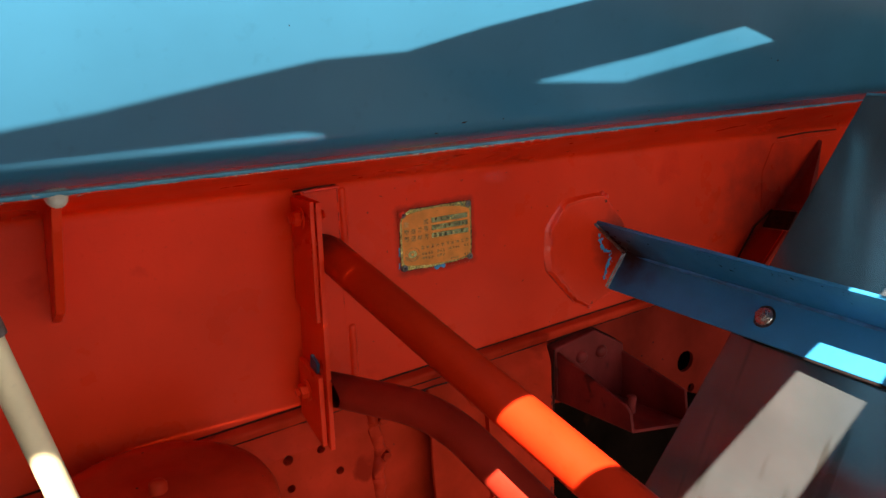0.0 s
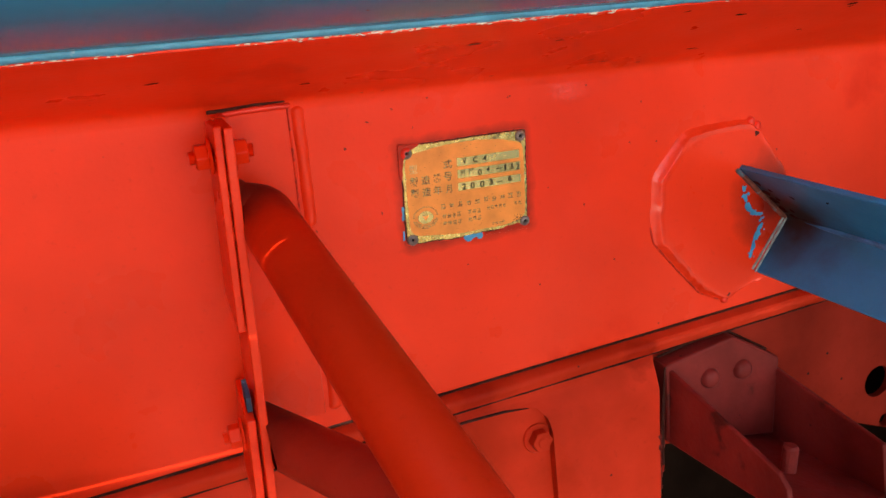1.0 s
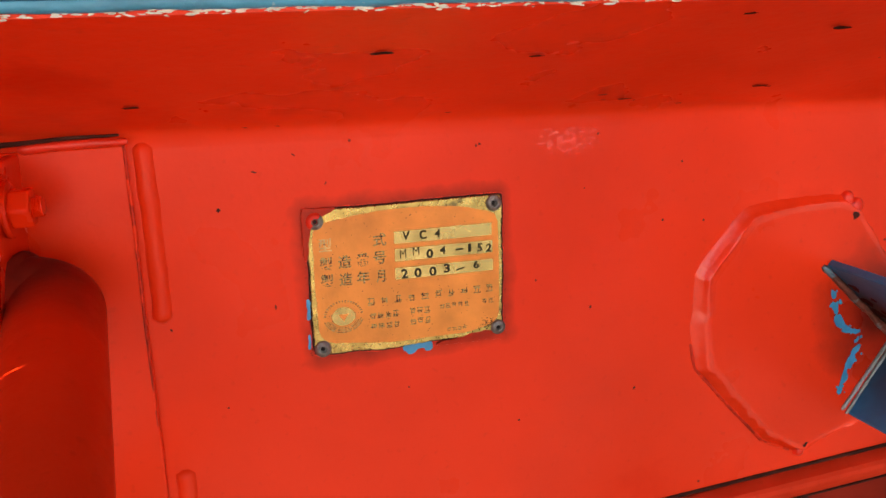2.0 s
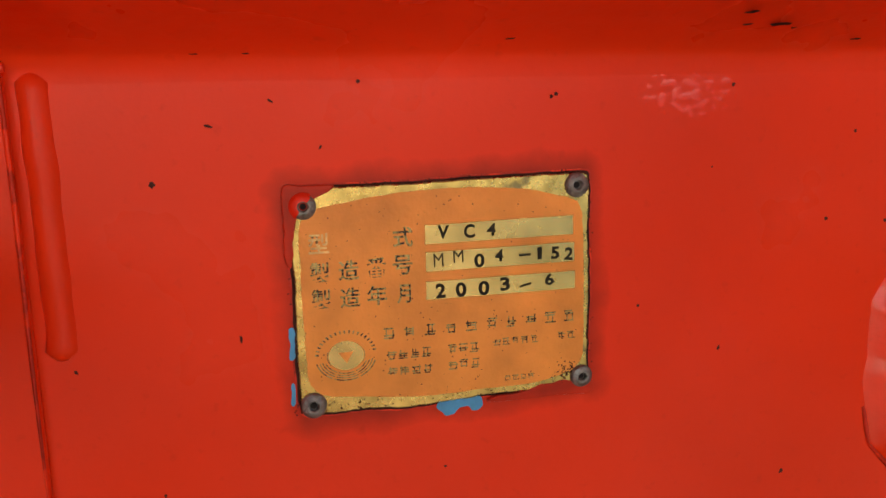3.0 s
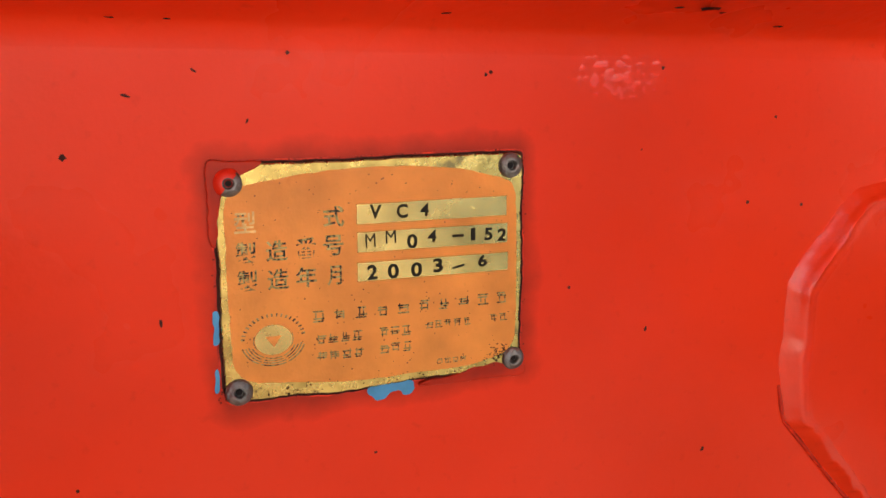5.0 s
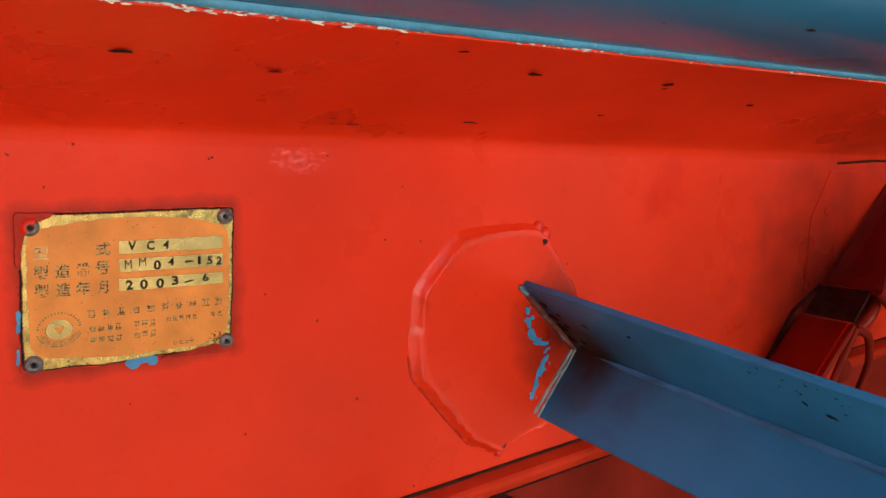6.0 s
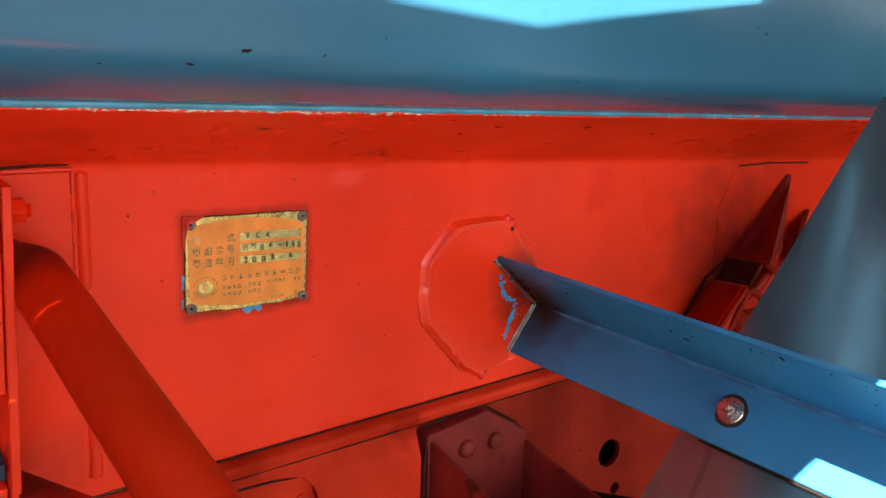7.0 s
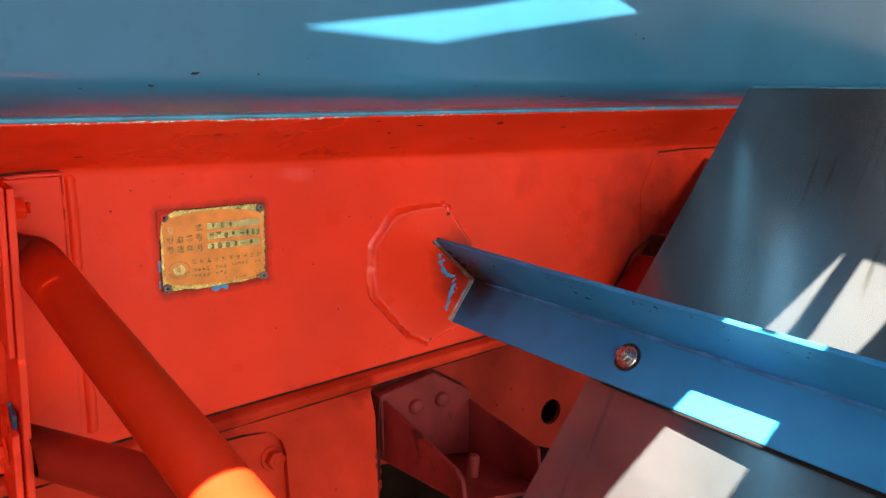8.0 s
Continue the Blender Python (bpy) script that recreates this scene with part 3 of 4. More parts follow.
def lettering(name, text, u, v, tall, mat, d, wide=None, spin=0.0, bold=0.0):
    """One character as a flat mesh on the plate, centred at u, v and set to its height (and width) in metres."""
    cu = bpy.data.curves.new(name, "FONT")
    cu.body, cu.size, cu.extrude, cu.offset = text, 1.0, 0.0, bold
    tmp = new(name + "_curve", cu)
    me = bpy.data.meshes.new_from_object(tmp.evaluated_get(bpy.context.evaluated_depsgraph_get()))
    bpy.data.objects.remove(tmp)
    xs, ys = [w.co.x for w in me.vertices], [w.co.y for w in me.vertices]
    mx, my = (min(xs) + max(xs)) / 2, (min(ys) + max(ys)) / 2
    ky = tall / max(1e-6, max(ys) - min(ys))
    kx = wide / max(1e-6, max(xs) - min(xs)) if wide else ky
    o = on_plate(u, v)
    ux = (on_plate(u + 0.1, v) - o).normalized()
    uz = (on_plate(u, v - 0.1) - o).normalized()
    cs, sn = math.cos(spin), math.sin(spin)
    for w in me.vertices:
        x, y = (w.co.x - mx) * kx, (w.co.y - my) * ky
        w.co = o + ux * (x * cs - y * sn) + uz * (x * sn + y * cs) + Vector((0, -d, 0))
    me.materials.clear()
    me.materials.append(mat)
    return new(name, me)


# stamped characters, each knocked in by hand and a little askew: place across, place down, height, width, spin
for row, text, spots_at in ((0, "VC4", ((0.492, 0.225, 5.3, 4.6, -0.05), (0.579, 0.229, 5.5, 4.4, 0.0), (0.653, 0.229, 5.2, 3.6, -0.08))),
                            (1, "MM04-152", ((0.475, 0.346, 5.2, 3.9, 0.04), (0.541, 0.336, 5.0, 4.1, 0.02), (0.611, 0.361, 5.6, 4.2, 0.0), (0.678, 0.345, 5.0, 3.6, -0.06), (0.766, 0.351, 1.0, 4.9, 0.0), (0.818, 0.349, 5.0, 1.9, 0.0), (0.872, 0.352, 5.2, 3.5, -0.03), (0.920, 0.360, 5.2, 3.6, -0.1))),
                            (2, "2003-6", ((0.480, 0.482, 5.9, 4.0, 0.02), (0.548, 0.484, 5.9, 4.4, 0.05), (0.625, 0.485, 5.8, 4.5, 0.0), (0.697, 0.474, 5.6, 4.0, 0.06), (0.768, 0.486, 0.9, 5.0, 0.22), (0.851, 0.469, 4.8, 3.8, 0.1)))):
    for ch, (u, v, tall, wide, spin) in zip(text, spots_at):
        fixed(lettering("stamped_character", ch, u, v, tall / 1000, ink, 0.00235, wide / 1000, spin, -0.004 if ch == "M" else 0.0 if ch == "1" else 0.030), fields[row])
for text, u, v in (("型", 0.095, 0.238), ("式", 0.361, 0.235), ("製", 0.096, 0.363), ("造", 0.186, 0.362), ("番", 0.274, 0.359), ("号", 0.358, 0.356), ("製", 0.098, 0.480), ("造", 0.188, 0.482), ("年", 0.273, 0.481), ("月", 0.360, 0.484)):
    fixed(lettering("printed_character", text, u, v, 0.0079 if text != "月" else 0.0076, faint if text == "型" else legend, 0.00198, 0.0079 if text != "月" else 0.0056, 0.0, 0.016), enamel_face)


def stroke(bm, u0, v0, u1, v1):
    d = 0.00200
    bm.faces.new([bm.verts.new(on_plate(*q, d)) for q in ((u0, v0), (u1, v0), (u1, v1), (u0, v1))])


def mark(u, v, w, h):
    """A worn mark of crossed bars, for writing too small to read; u, v is its centre."""
    bm = bmesh.new()
    t = 0.13
    rows = sorted(random.sample((0.02, 0.22, 0.42, 0.62, 0.84), 3))
    for k, r in enumerate(rows):
        a, b = random.uniform(0.0, 0.25), random.uniform(0.72, 1.0)
        stroke(bm, u - w / 2 + w * a, v - h / 2 + h * r, u - w / 2 + w * b, v - h / 2 + h * (r + t))
    for c in (random.uniform(0.12, 0.3), random.uniform(0.5, 0.8)):
        a, b = random.uniform(0.0, 0.35), random.uniform(0.7, 1.0)
        stroke(bm, u - w / 2 + w * c, v - h / 2 + h * a, u - w / 2 + w * (c + t * 0.8), v - h / 2 + h * b)
    fixed(part("legend_mark", bm, legend), enamel_face)


for i in range(10):
    mark(0.308 + 0.0684 * i, 0.655 - 0.0015 * i, 0.040, 0.052)
for u0, u1, v, h, k in ((0.295, 0.449, 0.752, 0.046, 4), (0.497, 0.610, 0.750, 0.046, 3), (0.652, 0.815, 0.735, 0.034, 5), (0.876, 0.946, 0.730, 0.034, 2), (0.297, 0.451, 0.826, 0.046, 4), (0.499, 0.612, 0.822, 0.046, 3), (0.690, 0.80, 0.905, 0.024, 4)):
    for i in range(k):
        mark(u0 + (u1 - u0) * (i + 0.5) / k, v, (u1 - u0) / k * 0.86, h)
# round emblem: plain disc, triangle and rings
EU, EV = 0.168, 0.737
em = facing(on_plate(EU, EV, 0.0019), (0, -1, 0)) @ Matrix.Diagonal((1, 0.84, 1, 1))
emblem = fixed(part("emblem", lathe([(0, 0), (0.0070, 0), (0.0070, 0.0003), (0, 0.0003)], em, 40), field_brass, None, "round brass emblem"), enamel_face)
fixed(part("emblem_triangle", prism([em @ Vector((0.0034 * math.cos(a), 0.0034 * math.sin(a), 0.0003)) for a in (radians(-90), radians(30), radians(150))], (0, -0.0002, 0)), enamel), enamel_face)


def arc_band(r0, r1, a0, a1, k=16):
    outer = [em @ Vector((r1 * math.cos(radians(a0 + (a1 - a0) * i / k)), r1 * math.sin(radians(a0 + (a1 - a0) * i / k)), 0)) for i in range(k + 1)]
    inner = [em @ Vector((r0 * math.cos(radians(a0 + (a1 - a0) * i / k)), r0 * math.sin(radians(a0 + (a1 - a0) * i / k)), 0)) for i in range(k + 1)]
    return prism(outer + inner[::-1], (0, -0.0002, 0))


for r0, r1, a0, a1 in ((0.0084, 0.0088, 200, 340), (0.0095, 0.0099, 195, 345), (0.0106, 0.0110, 195, 350), (0.0117, 0.0122, 193, 347), (0.0072, 0.0075, 160, 215), (0.0072, 0.0075, -30, 20)):
    for k in range(3):
        a, b = a0 + (a1 - a0) * k / 3, a0 + (a1 - a0) * (k + 0.9) / 3
        fixed(part("emblem_ring", arc_band(r0, r1, a, b, 8), legend), enamel_face)
for i in range(19):
    a = 172 - 164 * i / 18
    fixed(part("emblem_bar", arc_band(0.0107, 0.0121, a - random.uniform(1.0, 2.2), a + random.uniform(1.0, 2.2), 3), legend), enamel_face)
# rivets, hollow; one of them half drowned in red paint
for x, z, r in ((-0.0005, 1.0400, 1.0), (0.110, 1.0400, 1.02), (-0.0028, 0.9612, 1.04), (0.1095, 0.9590, 0.98)):
    m = facing((x, -0.0016, z), (random.uniform(-0.08, 0.08), -1, random.uniform(-0.05, 0.1))) @ Matrix.Scale(r, 4)
    rivet = fixed(part("rivet", lathe([(0.0048, -0.001), (0.0050, 0.0004), (0.0047, 0.0011), (0.0040, 0.0016), (0.0030, 0.0021), (0.0023, 0.0024), (0.0019, 0.0022), (0.0016, 0.0010), (0.0015, 0.0002), (0, 0.0001)], m, 32), rivet_grey, None, "weathered hollow rivet", smooth=True))
    fixed(part("rivet_core", lathe([(0, 0.0003), (0.0013, 0.0003), (0.0011, 0.0006), (0, 0.0007)], m, 14), black), rivet)
    if z > 1.03 and x < 0.05:
        bm = lathe([(0.0058, -0.0012), (0.0056, 0.0002), (0.0052, 0.0010), (0.0044, 0.0018), (0.0032, 0.0025), (0.0022, 0.0027)], m, 48)
        gone = [w for w in bm.verts if (w.co.x - x) * 0.75 - (w.co.z - z) * 0.66 + 0.0007 * noise.noise(w.co * 900) > 0.0004]
        bmesh.ops.delete(bm, geom=gone, context="VERTS")
        fixed(part("paint_film", bm, red_thick, None, "red paint over half of the rivet", smooth=True), rivet)
# red paint slopped over two corners of the plate
for ring, seed in (([(-0.010, -0.008), (0.06, -0.010), (0.150, -0.006), (0.128, 0.022), (0.098, 0.044), (0.062, 0.088), (0.034, 0.128), (0.024, 0.175), (0.016, 0.25), (0.010, 0.33), (-0.010, 0.30), (-0.012, 0.12)], 5), ([(0.64, 1.012), (0.66, 0.990), (0.745, 0.978), (0.80, 0.960), (0.86, 0.946), (0.915, 0.940), (0.955, 0.955), (0.985, 0.930), (1.006, 0.94), (1.008, 1.006), (0.90, 1.012), (0.76, 1.014)], 9)):
    fixed(part("overpaint", plate_shape(rounded_ring(ring, 6, 0.006, seed), 0.0002, 0.00205, 0.0005), red, None, "red paint slopped over the corner"))

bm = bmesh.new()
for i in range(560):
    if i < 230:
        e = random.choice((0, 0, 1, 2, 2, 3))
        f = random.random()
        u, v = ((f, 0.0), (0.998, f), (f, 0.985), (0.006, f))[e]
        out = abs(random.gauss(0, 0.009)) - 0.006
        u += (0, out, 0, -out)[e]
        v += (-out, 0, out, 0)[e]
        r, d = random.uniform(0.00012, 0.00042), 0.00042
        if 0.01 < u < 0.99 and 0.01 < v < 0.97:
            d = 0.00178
    elif i < 330:
        u, v, r, d = 0.915 + random.gauss(0, 0.030), 0.905 + random.gauss(0, 0.022), random.uniform(0.00010, 0.00045), 0.00208
    elif i < 430:
        u, v, r, d = random.uniform(0.05, 0.95), random.uniform(0.935, 0.985), random.uniform(0.00010, 0.00035), 0.00200
    else:
        u, v, r, d = random.uniform(0.05, 0.96), random.uniform(0.08, 0.93), random.uniform(0.00008, 0.00026), 0.00198
        if u > 0.42 and 0.18 < v < 0.53:
            d = 0.00228
    m = facing(on_plate(u, v), (0, -1, 0))
    bm.faces.new([bm.verts.new(m @ Vector((r * random.uniform(0.5, 1.6) * math.cos(2 * math.pi * k / 7), r * random.uniform(0.5, 1.3) * math.sin(2 * math.pi * k / 7), d))) for k in range(7)])
tagged(fixed(part("grime_specks", bm, dirt_shade, None, "dark grime specks")), kind="stuff")
# a patch of blistered paint on the panel
bm = bmesh.new()
GX, GZ = 56, 40
rows = []
for i in range(GX + 1):
    row = []
    for k in range(GZ + 1):
        a, b = i / GX, k / GZ
        fall = max(0.0, math.sin(math.pi * a) * math.sin(math.pi * b)) ** 0.6
        x, z = 0.128 + 0.066 * a, 1.060 + 0.028 * b
        q = Vector((x * 330, z * 360, 0))
        h = fall * (0.00010 + 0.00028 * max(0.0, noise.noise(q) + 0.5 * noise.noise(q * 2.1)))
        row.append(bm.verts.new((x, 0.0002 - h - 0.0001 * fall, z)))
    rows.append(row)
for a, b in zip(rows, rows[1:]):
    for k in range(GZ):
        bm.faces.new((a[k], b[k], b[k + 1], a[k + 1]))
part("blistered_paint", bm, red_gloss, wall, "blistered glossy red paint", smooth=True)

# ---- weld patch round the strut's foot ----
patch = thing("weld_patch", "eight-sided red steel pad welded to the panel", "pad", at=(0.335, 0, 0.93))
# outline from the upper edge round by the panel side; the weld is broad on the facing side and thin behind the strut
OUTLINE = [(0.372, 1.0195), (0.330, 1.0215), (0.291, 1.0195), (0.2745, 1.0030), (0.2525, 0.9785), (0.2490, 0.9350), (0.2535, 0.9070), (0.2800, 0.8760), (0.3110, 0.8410), (0.3430, 0.8250), (0.400, 0.843), (0.426, 0.900), (0.421, 0.958), (0.384, 1.008)]
WELD = [0.006, 0.007, 0.011, 0.013, 0.013, 0.012, 0.009, 0.007, 0.006, 0.005, 0.004, 0.004, 0.004, 0.004]
PAD_C = Vector((0.336, 0, 0.924))
ringed = []
for k in range(len(OUTLINE)):
    (xa, za), (xb, zb) = OUTLINE[k], OUTLINE[(k + 1) % len(OUTLINE)]
    m = max(3, int(math.hypot(xb - xa, zb - za) / 0.002))
    ringed += [(Vector((xa + (xb - xa) * i / m, 0, za + (zb - za) * i / m)), WELD[k] + (WELD[(k + 1) % len(WELD)] - WELD[k]) * i / m) for i in range(m)]
for turn in range(4):
    ringed = [((ringed[i - 1][0] + ringed[i][0] * 2 + ringed[(i + 1) % len(ringed)][0]) / 4, ringed[i][1]) for i in range(len(ringed))]
bm = bmesh.new()
loops = []
STEPS = 10
for q, w in ringed:
    inward = (PAD_C - q).normalized()
    broad = (w - 0.004) / 0.009
    low_side = max(0.0, min(1.0, (0.92 - q.z) / 0.04))
    rag = (0.0012 + 0.0012 * low_side) * noise.noise(q * 70) + (0.0006 + 0.0010 * low_side) * noise.noise(q * 190)
    col = [bm.verts.new(q + inward * (rag - 0.0005) + Vector((0, 0.001, 0)))]
    for k in range(1, STEPS + 1):
        f = k / STEPS
        brim = 0.0014 * max(0.0, min(1.0, (q.z - 0.955) / 0.03)) * math.exp(-((f - 0.74) / 0.11) ** 2) * max(0.0, broad - 0.15 + 0.5 * noise.noise(q * 60))
        lumpy = (0.0005 + 0.0012 * low_side) * math.sin(math.pi * f) * (noise.noise(q * 110) + 0.6 * noise.noise(q * 300))
        col.append(bm.verts.new(q + inward * (rag + w * f) - Vector((0, 0.0054 * min(1, f / 0.82) ** (1.0 + 0.5 * broad) + brim + lumpy, 0))))
    col.append(bm.verts.new(q + inward * (rag * 0.5 + w + 0.003) - Vector((0, 0.0054, 0))))
    loops.append(col)
for a, b in zip(loops, loops[1:] + loops[:1]):
    for k in range(STEPS + 1):
        bm.faces.new((a[k], a[k + 1], b[k + 1], b[k]))
face_ring = [col[-1].co - Vector((0, -0.00002, 0)) for col in loops]
for ob in (part("pad_weld", bm, red_weld, patch, smooth=True), part("pad", prism(face_ring, (0, 0.004, 0)), red_pad, patch)):
    ob.matrix_parent_inverse = Matrix.Translation(patch.location).inverted()


def bead(pts, r, name="weld_bead", parent=None, mat=None, wob=0.35, seed=0, label=""):
    path = []
    for a, b in zip(pts, pts[1:]):
        a, b = Vector(a), Vector(b)
        k = max(2, int((b - a).length / 0.0025))
        path += [a.lerp(b, i / k) for i in range(k)]
    path.append(Vector(pts[-1]))
    path = [q + Vector((noise.noise(q * 60 + Vector((seed, 0, 0))), 0, noise.noise(q * 60 + Vector((0, seed, 9))))) * r * 0.3 for q in path]
    rs = [r * (1 + 0.28 * noise.noise(q * 120 + Vector((seed, 5, 0))) + 0.18 * noise.noise(q * 330 + Vector((seed, 9, 2)))) for q in path]
    rs[0] *= 0.6
    rs[-1] *= 0.6
    return part(name, sweep(path, rs, 12, wobble=wob * 0.4, seed=seed), mat or red_thick, parent, label, smooth=True)


# shrunk dark crease where the weld meets the panel at its lower run
ob = bead([(0.2500, -0.0002, 0.9250), (0.2540, -0.0004, 0.9060), (0.2800, -0.0008, 0.8750), (0.3105, -0.0010, 0.8405), (0.3340, -0.0012, 0.8290)], 0.0010, "weld_crease", patch, stain_red, 0.6, 3)
ob.matrix_parent_inverse = Matrix.Translation(patch.location).inverted()
for x, z, r in ((0.3815, 1.0105, 0.0046), (0.3735, 1.0165, 0.0042), (0.343, 0.8270, 0.0036)):
    ob = part("weld_lump", lathe([(r * 1.3, -0.003), (r * 1.15, 0.0), (r * 0.8, 0.0011), (r * 0.4, 0.0017), (0, 0.0019)], facing((x, -0.0025, z), (0.2, -1, 0.1)), 14), red_thick, patch, smooth=True)
    ob.matrix_parent_inverse = Matrix.Translation(patch.location).inverted()

# ---- blue angle strut, its bolt, and the plate that hangs from it ----
SA, SV, SB = Vector((0.355, 0, 0.9703)), Vector((0.4218, 0, 0.9066)), Vector((0.3811, 0, 0.8521))
S_WAY = Vector((0.0503, -1, -0.0306))
S_END = 1.35
strut = thing("angle_strut", "blue painted steel angle strut welded to the red pad", "strut", at=(0.40, 0, 0.92))
n1 = Vector((SV.z - SA.z, 0, -(SV.x - SA.x))).normalized() * -0.006
n1 = n1 if n1.x > 0 else -n1
n2 = Vector((SB.z - SV.z, 0, -(SB.x - SV.x))).normalized() * 0.006
n2 = n2 if n2.x > 0 else -n2
ring = [SA, SV + (SA - SV).normalized() * 0.006, SV + (SA - SV).normalized() * 0.001 + (SB - SV).normalized() * 0.001, SV + (SB - SV).normalized() * 0.006, SB, SB + n2, SV + n1 + n2, SA + n1]
ring = [q + Vector((0, -0.005, 0)) for q in ring]
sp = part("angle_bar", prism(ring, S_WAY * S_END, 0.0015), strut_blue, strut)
sp.matrix_parent_inverse = Matrix.Translation(strut.location).inverted()
for pts, r, mat, s in (([SA + Vector((-0.003, -0.006, 0)), SV + Vector((-0.004, -0.006, 0))], 0.0025, weld_brown, 7), ([SV + Vector((-0.006, -0.0065, 0.002)), SB + Vector((-0.006, -0.0065, 0.004))], 0.0014, pale_weld, 8), ([SV + Vector((-0.0025, -0.0065, 0)), SB + Vector((-0.0020, -0.0065, 0.0))], 0.0012, pale_weld, 9)):
    ob = bead(pts, r, parent=strut, mat=mat, seed=s)
    ob.matrix_parent_inverse = Matrix.Translation(strut.location).inverted()
along = (SB - SV).normalized()
# fillet colour stands in for the highlight along the fold
fillet = [SV + (SA - SV).normalized() * 0.0012 + (SB - SV).normalized() * 0.0012 + S_WAY * t + Vector((0, 0, 0.0005 * noise.noise(Vector((t * 30, 0, 0))))) for t in stations(0.030, S_END - 0.02, 0.01)]
fl = part("weld_fillet", sweep(fillet, [(0.0034 + 0.0010 * noise.noise(Vector((q.y * 25, 3, 0)))) * min(1.0, 0.15 + k * 0.15) for k, q in enumerate(fillet)], 8), fold_highlight, strut, "weld line along the strut's fold, coloured as its highlight", smooth=True)
bm = bmesh.new()
for side, t, r, ln in ((0.25, 0.014, 0.006, 1.6), (0.45, 0.012, 0.007, 1.5), (0.62, 0.013, 0.007, 1.4), (0.80, 0.012, 0.007, 1.6), (0.92, 0.018, 0.006, 1.5), (0.55, 0.022, 0.004, 1.8), (0.78, 0.026, 0.004, 1.5), (0.36, 0.024, 0.003, 2.0)):
    n = -n1.normalized()
    m = facing(SA.lerp(SV, side) + S_WAY * t + n * 0.0004, n)
    ring = [bm.verts.new(m @ Vector((r * random.uniform(0.5, 1.1) * math.cos(0.7 * k), r * random.uniform(0.5, 1.1) * math.sin(0.7 * k), 0.00005 * ln))) for k in range(9)]
    bm.faces.new(ring)
ru = part("rust_stain", bm, scuff, strut, "brown rust and burnt paint by the weld")
for ob in (fl, ru):
    ob.matrix_parent_inverse = Matrix.Translation(strut.location).inverted()
# black strip drawn for the shadow gap between strut leg and sheet
strip = [SB + along * 0.0016 + n2 * 0.5 + S_WAY * t for t in stations(0.275, S_END - 0.02, 0.02)]
st = part("edge_shade", sweep(strip, [0.0012 + 0.0014 * min(1.0, k / 12) for k in range(len(strip))], 10), black, strut, "black strip drawn as the shadow gap under the strut's lower edge", smooth=True)
st.matrix_parent_inverse = Matrix.Translation(strut.location).inverted()
mid = SV.lerp(SB, 0.47) + S_WAY * 0.292
nrm = Vector((SB.z - SV.z, 0, -(SB.x - SV.x))).normalized()
nrm = -nrm if nrm.x > 0 else nrm
bo = bolt("strut_bolt", mid, nrm, 0.0098, steel, None, 0.005, "shiny zinc bolt and nut through the blue strut")
ws = part("washer", lathe([(0.0050, -0.0006), (0.0170, -0.0006), (0.0170, 0.0010), (0.0050, 0.0016)], facing(mid, nrm), 28), dark_steel, bo, "dark greasy washer")
ws.matrix_parent_inverse = bo.matrix_world.inverted()
# sloping sheet behind the strut's lower leg, its raking edge running from the tank's foot down past the panel
sheet = thing("slope_sheet", "dull stainless sloping sheet bolted behind the blue strut", "sheet", at=(0.40, -0.8, 0.84))
away = n2.normalized()
SHEET_FOOT = SV + n2 * 1.04 + S_WAY * 0.262


def on_sheet(down, out):
    return SHEET_FOOT + (along + away * 0.125) * down + (S_WAY + away * 0.085) * (out - 0.262)


edge = [on_sheet(a, 0.2555 - 0.144 * a + 0.0008 * noise.noise(Vector((a * 30, 0, 0)))) for a in [-0.318 + 0.738 * i / 24 for i in range(25)]]
gp = part("sheet", prism(edge + [on_sheet(0.42, 1.75), on_sheet(-0.440, 1.75)], n2 * 0.5, 0.0005), silver, sheet)
gp.matrix_parent_inverse = Matrix.Translation(sheet.location).inverted()
te = part("top_edge", sweep([on_sheet(-0.318 - 0.122 * i / 40, 0.302 + 1.445 * i / 40) + n2 * 0.25 for i in range(41)], 0.0024, 8), lip_blue, sheet, "pale folded top edge", smooth=True)
te.matrix_parent_inverse = Matrix.Translation(sheet.location).inverted()

# ---- bracket with two pipes ----
bracket = thing("pipe_bracket", "red vertical bracket plates bolted together on the panel", "bracket", at=(-0.155, 0, 0.92))
bits = [part("back_plate", prism([(-0.1505, 0.0, 1.093), (-0.1505, -0.0745, 1.093), (-0.1678, -0.0895, 0.764), (-0.1678, -0.040, 0.785), (-0.1665, 0.0, 0.790)], (-0.007, 0, 0), 0.0012), red),
        part("upper_plate", prism([(-0.1583, -0.004, 1.092), (-0.1583, -0.0715, 1.0945), (-0.1665, -0.0775, 0.938), (-0.1665, -0.004, 0.950)], (-0.0060, 0, 0), 0.0012), red),
        part("lower_plate", prism([(-0.1712, -0.010, 0.872), (-0.1712, -0.078, 0.864), (-0.1764, -0.084, 0.770), (-0.1760, -0.010, 0.790)], (-0.0070, 0, 0), 0.0012), red),
        part("pad", prism([(-0.160, 0, 1.094), (-0.098, 0, 1.094), (-0.104, 0, 0.815), (-0.168, 0, 0.815)], (0, -0.005, 0), 0.0015), red)]
